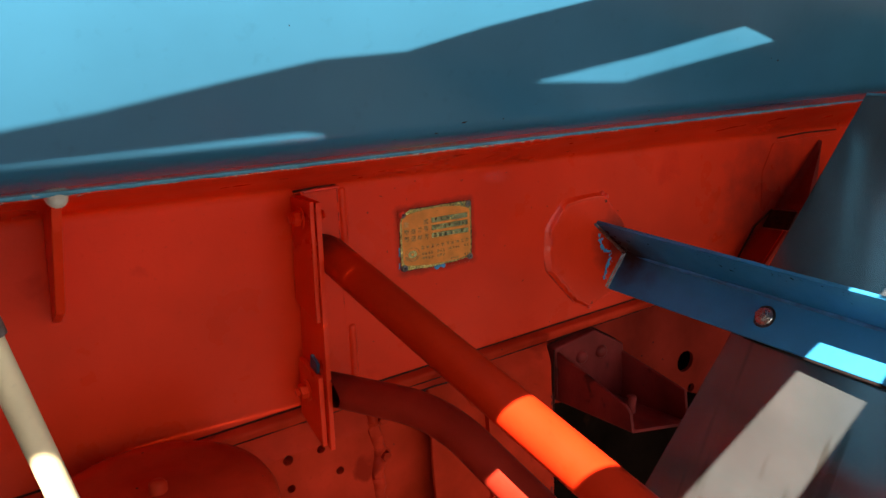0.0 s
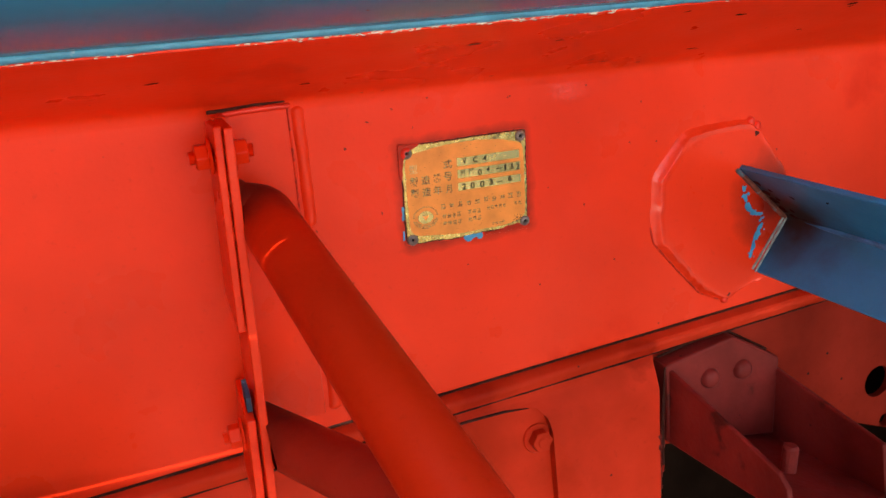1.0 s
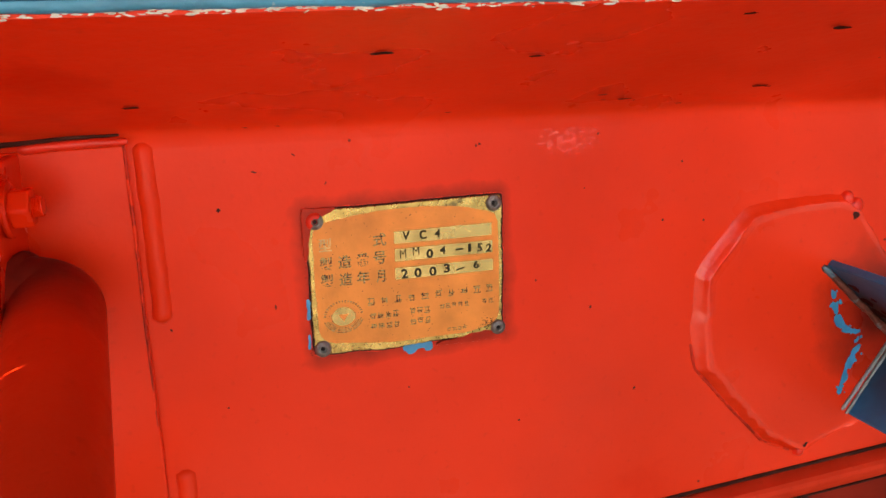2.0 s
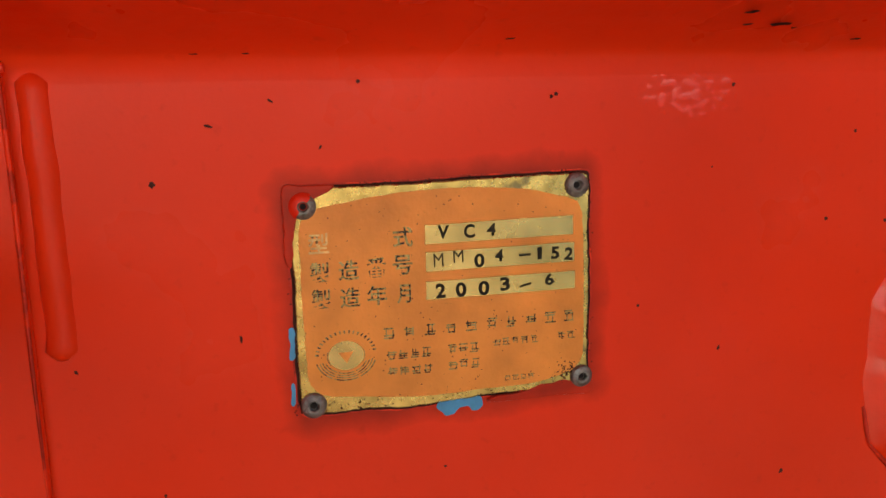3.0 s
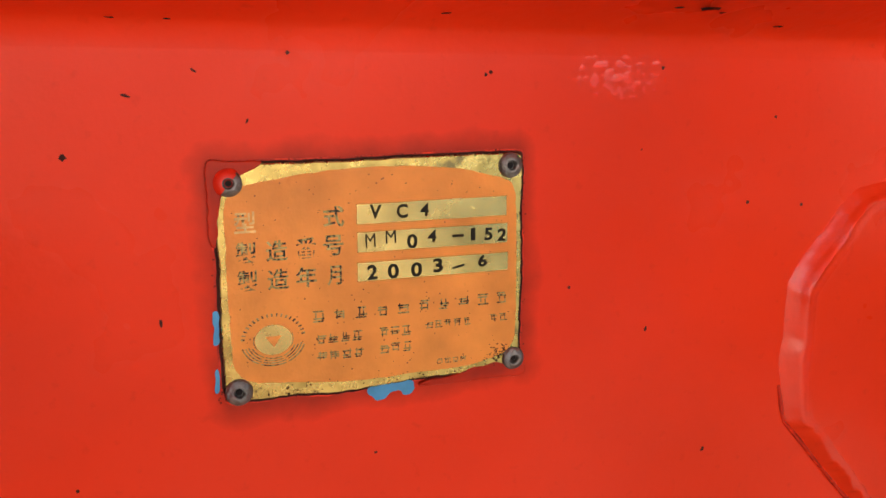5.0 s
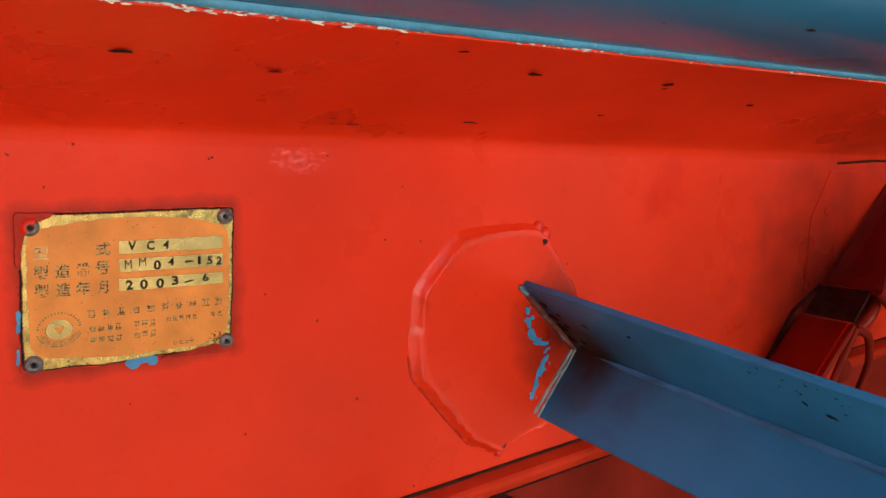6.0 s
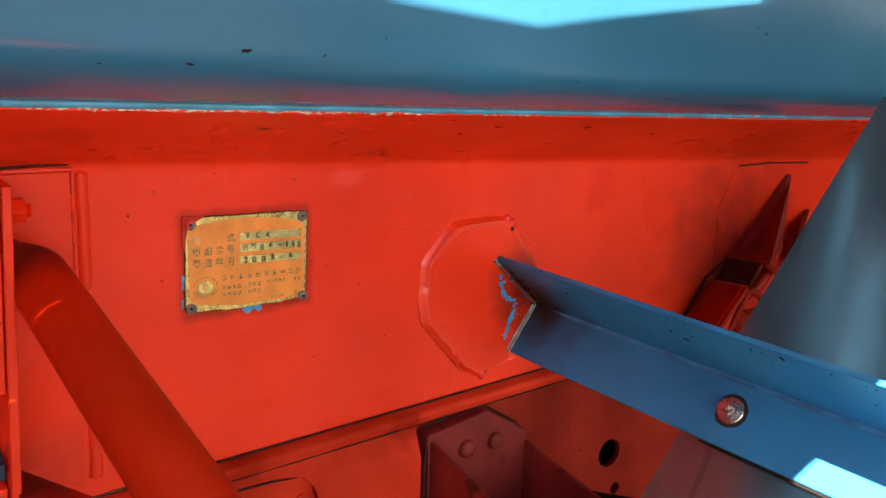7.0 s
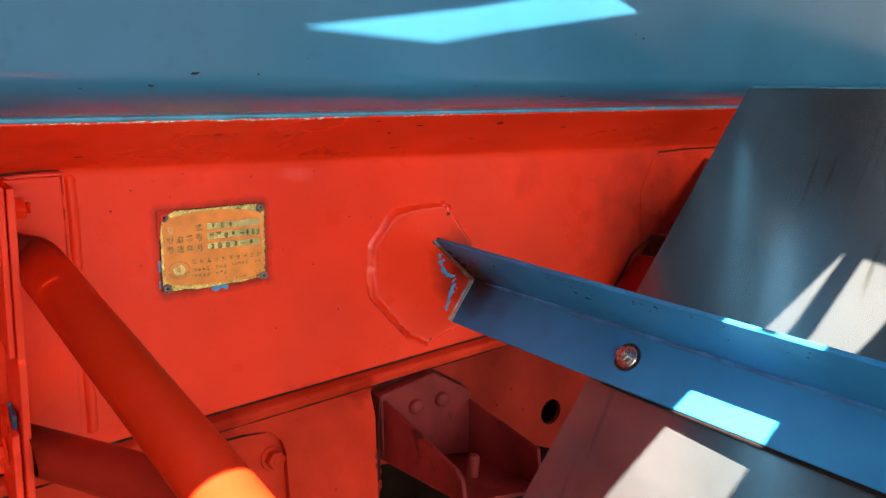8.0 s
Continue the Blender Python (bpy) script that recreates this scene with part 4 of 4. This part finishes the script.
for x0, z0, x1, z1, r in ((-0.0895, 1.094, -0.0915, 0.990, 0.0062), (-0.0915, 0.897, -0.0935, 0.815, 0.0064)):
    run = [Vector((x0 + (x1 - x0) * i / 30 + 0.0009 * noise.noise(Vector((z0, i * 0.22, 0))), 0.0028, z0 + (z1 - z0) * i / 30)) for i in range(31)]
    bits.append(part("weld_bead", sweep(run, [r * (1 + 0.07 * noise.noise(q * 70)) * (1 - 0.5 * (k in (0, 30))) for k, q in enumerate(run)], 14), red, smooth=True))
bits.append(part("joint_dark_line", sweep([(-0.162, -0.010, 1.0985), (-0.150, -0.008, 1.0985), (-0.124, -0.0065, 1.0995), (-0.100, -0.0055, 1.0990)], [0.0016, 0.0013, 0.0010, 0.0007], 8), dirt_shade, None, "dark line above the bracket"))
bits.append(part("joint_dark_line", sweep([(-0.0985, -0.0052, 1.094), (-0.0992, -0.0052, 1.05), (-0.1012, -0.0052, 0.99), (-0.1025, -0.0052, 0.93)], [0.0008, 0.0010, 0.0008, 0.0004], 8), stain_red, None, "brown line beside the weld"))
bits.append(bead([(-0.150, -0.006, 1.095), (-0.096, -0.006, 1.096)], 0.0025, seed=13))
bits.append(part("paint_chip", prism([(-0.1715, -0.050, 0.888), (-0.1712, -0.070, 0.880), (-0.1715, -0.066, 0.866), (-0.1715, -0.045, 0.870)], (-0.004, 0, 0)), chip_dark, None, "dark old blue paint"))
for ob in bits:
    ob.parent = bracket
    ob.matrix_parent_inverse = Matrix.Translation(bracket.location).inverted()
for z, y in ((1.070, -0.042), (0.835, -0.040)):
    for x, s in ((-0.1665 - 0.014 * (1.07 - z) / 0.235, -1), (-0.1515 - 0.0115 * (1.07 - z) / 0.235, 1)):
        bolt("bracket_bolt", (x, y, z), (s, 0, 0), 0.0105, red, None, 0.006, "red painted bolt through the bracket plates", "bracket bolts")

def pipe(start, corners, way, r, turn, label, mat, mitre=None):
    p = thing("pipe", label, "pipe", "pipes from the bracket", at=start)
    o = Vector(corners[0])
    path = rounded_path([start, *corners, Vector(corners[-1]) + Vector(way) * 1.2], turn, 14)
    bm = sweep(path, r, 36)
    if mitre:
        # cut flush with the bracket's side
        bmesh.ops.bisect_plane(bm, geom=bm.verts[:] + bm.edges[:] + bm.faces[:], plane_co=mitre, plane_no=(1, 0, 0.045), clear_inner=True)
    bits = [part("tube", bm, mat, p, smooth=True)]
    if not mitre:
        bits.append(part("weld_collar", lathe([(r + 0.0022, 0), (r + 0.0016, 0.0025), (r, 0.0045)], facing(start, (o - Vector(start))), 28), mat, p, smooth=True))
    for ob in bits:
        ob.matrix_parent_inverse = Matrix.Translation(p.location).inverted()


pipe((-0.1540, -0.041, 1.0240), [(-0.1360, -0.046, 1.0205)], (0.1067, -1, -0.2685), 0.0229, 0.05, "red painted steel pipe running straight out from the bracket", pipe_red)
pipe((-0.1800, -0.022, 0.8390), [(-0.084, -0.229, 0.8480)], (0.110, -1, -0.310), 0.0228, 0.065, "red painted steel pipe with a bend at the bracket, coloured darker for shade and soot", pipe_dark, (-0.1642, -0.05, 0.84))

# opening's lumpy torch-cut edge
rough_edge = thing("cut_edge", "lumpy torch-cut red edge of the frame opening", "weld", at=(-0.08, -0.02, 0.70))
ob = bead([(-0.074, -0.012, 0.764), (-0.080, -0.014, 0.735), (-0.073, -0.012, 0.705), (-0.080, -0.014, 0.665), (-0.074, -0.012, 0.60), (-0.075, -0.012, 0.46)], 0.011, "bead", rough_edge, red_low, 0.5, 21)
ob.matrix_parent_inverse = Matrix.Translation(rough_edge.location).inverted()
for x, z in ((-0.066, 0.750), (-0.066, 0.690)):
    bolt("edge_bolt", (x, -0.018, z), (0.1, -1, 0), 0.008, red_low, None, 0.0, "paint-covered bolt beside the frame opening", "bolts at the opening")


def child(name, bm, mat, parent, label="", smooth=False):
    ob = part(name, bm, mat, parent, label, smooth)
    ob.matrix_parent_inverse = Matrix.Translation(parent.location).inverted()
    return ob


# rusty burnt edge where the lower plate ends
darkened = thing("burnt_edge", "rusty lumpy burnt edge at the end of the frame plate", "weld", at=(PLATE_END, LOW_Y, 0.62))
for pts, r, seed, mat in (([(0.246, -0.014, 0.700), (0.247, -0.012, 0.66), (0.243, -0.013, 0.62), (0.246, -0.012, 0.57), (0.240, -0.014, 0.52), (0.243, -0.012, 0.46)], 0.0065, 41, red_grime_shade),
                          ([(0.250, -0.002, 0.690), (0.253, 0.000, 0.65), (0.248, -0.002, 0.60), (0.253, 0.0, 0.55), (0.247, 0.0, 0.48)], 0.0075, 47, red_dirt_shade)):
    ob = bead(pts, r, "bead", darkened, mat, 0.6, seed)
    ob.matrix_parent_inverse = Matrix.Translation(darkened.location).inverted()

# bolted lug on the lower plate
lug = thing("bolted_lug", "red lug plate set back in the opening behind a bolt", "lug", at=(0.08, LOW_Y, 0.74))
child("lug_plate", prism([(0.018, -0.009, 0.790), (0.150, -0.009, 0.790), (0.150, -0.009, 0.46), (0.026, -0.009, 0.46), (0.020, -0.009, 0.62)], (0, 0.008, 0), 0.002, 2), red_low, lug)
bolt("lug_bolt", (0.1040, -0.009, 0.7310), (0.05, -1, 0.05), 0.0118, red_low, None, 0.004, "red painted hexagon bolt on the lug")

# dark line drawn for the shadow under the opening's top edge
child("opening_shade_line", sweep([(-0.03, -0.0100, 0.7685), (0.03, -0.0100, 0.7705), (0.070, -0.0100, 0.7700), (0.097, -0.0100, 0.7665)], [0.0012, 0.0016, 0.0014, 0.0005], 8), dirt_shade, lug, "dark line drawn as shade under the top of the opening")

# channel bracket with sloping cheeks
channel = thing("channel_bracket", "red open channel bracket with rivet heads, darkened for shade and grime, jutting from the frame", "bracket", at=(0.33, 0, 0.72))
# channel colour also carries the shade it sits in
child("back_plate", prism([(0.252, 0.004, 0.778), (0.338, 0.004, 0.791), (0.402, 0.004, 0.751), (0.398, 0.004, 0.655), (0.255, 0.004, 0.685)], (0, -0.026, 0), 0.003), red_grime_shade, channel)
child("left_cheek", prism([(0.262, 0.0, 0.776), (0.262, -0.180, 0.738), (0.262, -0.192, 0.728), (0.262, -0.197, 0.700), (0.262, 0.0, 0.683)], (-0.006, 0, 0), 0.0018), red_grime_shade, channel)
child("right_cheek", prism([(0.398, 0.0, 0.740), (0.398, -0.165, 0.716), (0.398, -0.172, 0.664), (0.398, 0.0, 0.645)], (0.006, 0, 0), 0.0018), red_grime_shade, channel)
child("floor_plate", prism([(0.258, -0.197, 0.704), (0.402, -0.175, 0.664), (0.402, 0.0, 0.648), (0.258, 0.0, 0.687)], (0, 0, -0.006), 0.0018), red_grime_shade, channel)
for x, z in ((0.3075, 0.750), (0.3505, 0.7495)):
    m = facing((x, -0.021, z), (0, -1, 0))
    child("rivet_head", lathe([(0.0115, 0), (0.0112, 0.003), (0.0095, 0.0065), (0.006, 0.0085), (0, 0.009)], m, 22), red_grime_shade, channel, smooth=True)
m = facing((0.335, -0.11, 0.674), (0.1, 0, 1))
child("stud", lathe([(0.008, 0), (0.008, 0.028), (0.006, 0.031), (0, 0.031)], m, 16), red_grime_shade, channel, smooth=False)

child("seam", sweep([(0.2485, LOW_Y - 0.0005, 0.66), (0.2480, LOW_Y - 0.0005, 0.70), (0.2495, LOW_Y - 0.0005, 0.745), (0.2515, LOW_Y - 0.0005, 0.776)], [0.0012, 0.0017, 0.0014, 0.0010], 8), dirt_shade, channel, "dark grime in the joint")
child("seam", sweep([(0.254, -0.004, 0.781), (0.290, -0.003, 0.786), (0.338, -0.003, 0.7935), (0.36, -0.003, 0.780), (0.40, -0.003, 0.754)], 0.0013, 8), dirt_shade, channel, "dark grime in the joint")

# gusset cluster at the far end of the panel
anchor = thing("gusset_anchor", "red triangular gussets, box lug and rod welded on the panel, coloured dark for shade", "gusset", at=(0.85, 0, 0.95))
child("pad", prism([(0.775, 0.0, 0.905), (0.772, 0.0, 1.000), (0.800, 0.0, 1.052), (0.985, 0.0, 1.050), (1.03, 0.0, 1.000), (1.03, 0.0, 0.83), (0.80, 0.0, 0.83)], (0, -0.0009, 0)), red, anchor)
child("seam", sweep([(0.812, -0.001, 1.060), (0.89, -0.001, 1.0615), (0.989, -0.001, 1.058)], 0.0014, 8), dirt_shade, anchor)
# gusset and box colours are darker for the shade they stand in
child("gusset", prism([(0.933, -0.003, 1.044), (0.812, -0.003, 0.924), (0.796, -0.070, 0.930), (0.843, -0.055, 0.945), (0.877, -0.035, 0.972)], (0.007, -0.004, -0.003), 0.001), red_grime_shade, anchor)
child("gusset", prism([(0.996, -0.003, 0.983), (0.955, -0.003, 0.90), (0.907, -0.050, 0.886), (0.872, -0.060, 0.925)], (0.007, -0.004, 0), 0.001), red_grime_shade, anchor)
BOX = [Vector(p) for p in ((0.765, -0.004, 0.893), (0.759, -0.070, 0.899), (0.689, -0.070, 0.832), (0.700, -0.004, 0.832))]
child("box_face", prism(BOX, (0.006, 0.0, -0.005), 0.001), red_dirt_shade, anchor)
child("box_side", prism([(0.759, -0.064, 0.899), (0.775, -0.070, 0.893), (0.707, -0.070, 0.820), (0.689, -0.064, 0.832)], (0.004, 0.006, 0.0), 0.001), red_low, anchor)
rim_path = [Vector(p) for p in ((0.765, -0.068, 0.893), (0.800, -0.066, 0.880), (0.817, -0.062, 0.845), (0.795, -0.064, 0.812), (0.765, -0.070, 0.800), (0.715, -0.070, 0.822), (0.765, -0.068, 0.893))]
child("box_rim", sweep(rounded_path(rim_path, 0.012, 5), 0.0045, 8), red_dirt_shade, anchor, smooth=True)
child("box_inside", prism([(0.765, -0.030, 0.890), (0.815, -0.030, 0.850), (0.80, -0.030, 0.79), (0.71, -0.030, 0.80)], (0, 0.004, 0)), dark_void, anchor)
child("knob", lathe([(0.016, 0), (0.016, 0.014), (0.012, 0.020), (0, 0.022)], facing((0.790, -0.034, 0.835), (-0.5, -1, 0.2)), 18), red_dirt_shade, anchor, smooth=True)
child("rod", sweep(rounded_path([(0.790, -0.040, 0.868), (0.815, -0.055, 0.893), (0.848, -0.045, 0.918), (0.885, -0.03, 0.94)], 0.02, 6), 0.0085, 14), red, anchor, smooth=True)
child("arm", sweep(rounded_path([(0.80, -0.068, 0.930), (0.845, -0.066, 0.905), (0.880, -0.062, 0.868), (0.905, -0.055, 0.85)], 0.03, 6), 0.006, 10), red_dirt_shade, anchor, smooth=True)
# dark slab drawn for the shade in the cavity
child("cavity", prism([(0.800, -0.004, 0.922), (0.800, -0.060, 0.926), (0.785, -0.055, 0.893), (0.775, -0.004, 0.893)], (0.006, 0, 0)), dirt_shade, anchor)
# dark tube drawn for the shadow beside the box
child("joint_dark_line", sweep([(0.690, -0.0015, 0.815), (0.757, -0.0015, 0.897), (0.805, -0.0015, 0.922)], 0.0022, 8), dirt_shade, anchor)

# web under the flange
web = thing("flange_web", "red triangular web plate under the flange", "gusset", at=(-0.45, 0, 1.08))
child("plate", prism([(-0.446, 0.0, panel_top(-0.45) - 0.001), (-0.446, -0.155, edge_height(-0.45) - 0.004), (-0.449, -0.145, 1.120), (-0.456, -0.090, 1.020), (-0.456, 0.0, 0.985)], (-0.010, 0, 0), 0.0015), red, web)
child("weld_lump", lathe([(0.011, -0.006), (0.010, 0.002), (0.006, 0.006), (0, 0.007)], facing((-0.450, EDGE_Y + 0.003, edge_height(-0.45) - 0.001), (0, -1, 0)), 14), chip_white, web, smooth=True)

# round chamber below, and the leaning pole beside it
chamber = thing("brake_chamber", "round red painted pressed-steel chamber with a raised boss", "chamber", at=(-0.41, -0.155, 0.74))
m = facing((-0.405, -0.152, 0.690), (0.02, -0.06, 1))
child("dome", lathe([(0.0, 0.134), (0.040, 0.133), (0.060, 0.128), (0.085, 0.132), (0.108, 0.130), (0.121, 0.124), (0.128, 0.112), (0.130, 0.09), (0.130, 0.02), (0.118, 0.0), (0.0, 0.0)], m, 56), red_low, chamber, smooth=True)
child("boss", lathe([(0.010, 0.130), (0.010, 0.142), (0.007, 0.146), (0, 0.147)], m, 20), red_low, chamber, smooth=True)
child("mounting_arm", block((-0.445, -0.10, 0.70), (-0.365, -0.021, 0.76), 0.004), red_low, chamber)
pole = thing("leaning_pole", "cream painted pole with a grey cap leaning on the frame", "pole", at=(-0.35, -0.44, 0))
top, foot = Vector((-0.526, -0.42, 1.112)), Vector((-0.30, -0.50, 0.0))
child("shaft", sweep([foot, foot.lerp(top, 0.5), top], 0.0098, 20), cream, pole, smooth=True)
child("cap", sweep([top - (top - foot).normalized() * 0.002, top + (top - foot).normalized() * 0.03], 0.0125, 20), rivet_grey, pole, "grey metal cap", smooth=True)
cable = thing("cable", "thin black cable hanging beside the pole", "cable", at=(-0.5, -0.2, 1.1))
child("strand", sweep(rounded_path([(-0.62, -0.10, 1.075), (-0.545, -0.12, 1.078), (-0.530, -0.12, 1.050), (-0.55, -0.10, 1.0), (-0.63, -0.03, 0.96)], 0.04, 8), 0.0018, 10), black, cable, smooth=True)

# ---- specks, scuffs and old paint ----
def blot(place, normal, size, bm, long=1.0, tilt=0.0):
    m = facing(place, normal) @ pose(0, 0, 0, 0, 0, math.degrees(tilt))
    k = 9
    c = bm.verts.new(m @ Vector((0, 0, 0.0004)))
    ring = []
    for i in range(k):
        a = 2 * math.pi * i / k
        r = size * random.uniform(0.55, 1.15)
        ring.append(bm.verts.new(m @ Vector((r * math.cos(a) * long, r * math.sin(a), 0.00025))))
    for i in range(k):
        bm.faces.new((c, ring[i], ring[(i + 1) % k]))


bm = bmesh.new()
for x, z, r, ln in ((-0.054, 1.052, 0.0016, 1), (0.228, 1.016, 0.0010, 1), (0.242, 1.054, 0.0010, 1), (0.335, 1.084, 0.0018, 1.4), (0.207, 0.900, 0.0016, 1.8), (0.175, 0.963, 0.0014, 1.6), (0.122, 0.891, 0.0014, 1.5),
                    (0.103, 1.077, 0.0010, 1), (-0.032, 1.096, 0.0012, 2), (0.049, 0.927, 0.0008, 1), (-0.032, 1.072, 0.0013, 2.2), (-0.009, 1.080, 0.0009, 2.5), (0.008, 1.062, 0.0007, 3), (-0.088, 0.985, 0.0012, 1.6),
                    (0.137, 0.986, 0.0009, 1), (0.172, 1.043, 0.0006, 1), (0.024, 1.0855, 0.0009, 1), (0.101, 1.076, 0.0009, 1), (0.182, 1.077, 0.0011, 1), (-0.028, 0.991, 0.0011, 2.6), (-0.062, 0.932, 0.0009, 1),
                    (0.377, 1.004, 0.0035, 1.0), (0.345, 0.833, 0.0030, 2.0), (-0.121, 1.076, 0.0016, 1), (0.30, 1.10, 0.0012, 2)):
    blot((x, 0.0 if abs(x - 0.335) > 0.1 or z > 1.03 else -0.0054, z), (0, -1, 0), r * (0.9 if ln == 1 else 0.6), bm, ln, random.uniform(0, 3))
specks = tagged(part("specks", bm, scuff, wall), kind="stuff")
bm = bmesh.new()
for x, y, r, ln in ((0.101, -0.120, 0.0020, 2.5), (0.171, -0.032, 0.0017, 2.2), (0.175, -0.022, 0.0014, 1.8), (0.190, -0.022, 0.0022, 2.6), (0.197, -0.019, 0.0012, 1.5), (0.081, -0.012, 0.0013, 2.0), (0.233, -0.010, 0.0016, 1.8), (0.274, -0.036, 0.0024, 2.6), (0.281, -0.034, 0.0013, 2), (0.365, -0.162, 0.0045, 1.7), (0.371, -0.150, 0.0020, 1.5), (0.373, -0.068, 0.0020, 2), (0.025, -0.138, 0.0030, 2.2), (0.250, -0.160, 0.0036, 2.4), (0.182, -0.190, 0.0018, 2), (0.495, -0.12, 0.003, 2), (-0.088, -0.046, 0.0026, 2), (-0.20, -0.10, 0.003, 2), (-0.034, -0.003, 0.0010, 2), (-0.016, -0.003, 0.0010, 2)):
    a, b = panel_top(x), edge_height(x)
    y *= 1 - 0.2 * min(1.0, -y / 0.16)
    zz = a + (b - a) * (y / EDGE_Y) ** 0.85 - 0.0009
    blot((x, y, zz), (0, -0.25, -1), r, bm, ln, random.uniform(-0.3, 0.3))
tagged(part("specks", bm, black, flange), kind="stuff")
bm = bmesh.new()
for x, z, r, ln in ((-0.036, 1.190, 0.0020, 2.6), (-0.069, 1.181, 0.0016, 3), (0.017, 1.189, 0.0014, 1.4), (-0.077, 1.165, 0.0012, 1.6), (0.382, 1.163, 0.0022, 4.5), (0.249, 1.176, 0.0014, 1.5), (0.167, 1.171, 0.0012, 1.5), (0.477, 1.225, 0.0022, 1.4), (0.061, 1.202, 0.0010, 1), (0.27, 1.159, 0.0013, 2), (0.462, 1.229, 0.0012, 1.5), (-0.12, 1.18, 0.0012, 2)):
    p, n = on_tank(x, z)
    blot(p, n, r * 0.7, bm, ln, random.uniform(-0.2, 0.2))
ob = tagged(part("specks", bm, black, tank), kind="stuff")
ob.matrix_parent_inverse = Matrix.Translation(tank.location).inverted()
# blue showing through by the plate, at the ledge and at the strut's foot
bm = bmesh.new()
for uvs, seed in (([(0.462, 1.022), (0.470, 0.995), (0.535, 0.990), (0.605, 0.985), (0.618, 1.008), (0.610, 1.042), (0.585, 1.046), (0.568, 1.028), (0.540, 1.030), (0.522, 1.056), (0.490, 1.060), (0.476, 1.040)], 3), ([(0.006, 0.60), (0.010, 0.66), (0.008, 0.735), (-0.008, 0.74), (-0.011, 0.70), (-0.005, 0.66), (-0.009, 0.61)], 5), ([(0.004, 0.85), (0.005, 0.94), (-0.008, 0.945), (-0.009, 0.87)], 8)):
    ring = [on_plate(u, v, 0.00048) for u, v in rounded_ring(uvs, 5, 0.006, seed)]
    bm.faces.new([bm.verts.new(q) for q in ring])
for x, z, r, ln, tilt in ((0.3620, 0.948, 0.0026, 1.8, -1.35), (0.3640, 0.938, 0.0032, 2.0, -1.3), (0.3685, 0.927, 0.0034, 2.1, -0.9), (0.3750, 0.9195, 0.0032, 2.0, -0.6), (0.3830, 0.9165, 0.0026, 1.6, -0.2),
                        (0.3835, 0.9020, 0.0030, 2.2, 1.0), (0.3795, 0.8930, 0.0034, 2.2, 1.1), (0.3755, 0.8830, 0.0030, 2.4, 1.2), (0.3725, 0.8725, 0.0022, 2.4, 1.2)):
    blot((x, -0.0058, z), (0, -1, 0), r * 1.15, bm, ln * 0.9, tilt)
    for k in range(3):
        blot((x + random.gauss(0.001, 0.003), -0.0058, z + random.gauss(0, 0.003)), (0, -1, 0), r * random.uniform(0.25, 0.6), bm, random.uniform(1, 2), random.uniform(0, 3))
for x, r in ((0.150, 0.0022), (0.158, 0.0014), (0.168, 0.0016), (0.178, 0.0014), (0.26, 0.001)):
    blot((x, -0.0075, panel_foot(x) - 0.0105), (0, -0.6, 0.8), r, bm, 1.5, 0)
tagged(part("paint_chips", bm, chip_blue, wall, "old blue paint showing through"), kind="stuff")
# bare primer along the flange's edge
bm = bmesh.new()
for i in range(420):
    x = random.gauss(0.0, 0.15) if i < 260 else random.uniform(-0.5, 0.8)
    if noise.noise(Vector((x * 14, 2.0, 0))) > -0.15 and -0.6 < x < 0.9:
        r = random.uniform(0.0002, 0.0006)
        blot((x, EDGE_Y - 0.0014, edge_height(x) + random.gauss(0.0010, 0.0007)), (0, -1, -0.25), r, bm, random.uniform(2, 6), random.gauss(0, 0.12))
tagged(part("edge_chips", bm, chip_white, flange, "bare primer along the edge"), kind="stuff")
bm = bmesh.new()
for t, side, r, ln in ((0.10, 0.30, 0.0016, 2), (0.235, 0.35, 0.0022, 1.6), (0.25, 0.42, 0.0024, 1.8), (0.262, 0.3, 0.0012, 1), (0.33, 0.12, 0.0016, 1.4), (0.36, 0.1, 0.0022, 1.5), (0.345, 0.25, 0.0012, 1), (0.43, 0.4, 0.0012, 1), (0.30, 0.55, 0.0010, 1), (0.05, 0.4, 0.0025, 2)) + tuple((random.uniform(0.2, 0.55), abs(random.gauss(0.05, 0.12)) + 0.03, random.uniform(0.0004, 0.0014), random.uniform(1, 2.2)) for i in range(34)):
    n = -n1.normalized()
    blot(SA.lerp(SV, side) + S_WAY * t + n * 0.0003, n, r, bm, ln, random.uniform(0, 3))
ob = tagged(part("specks", bm, black, strut), kind="stuff")
ob.matrix_parent_inverse = Matrix.Translation(strut.location).inverted()
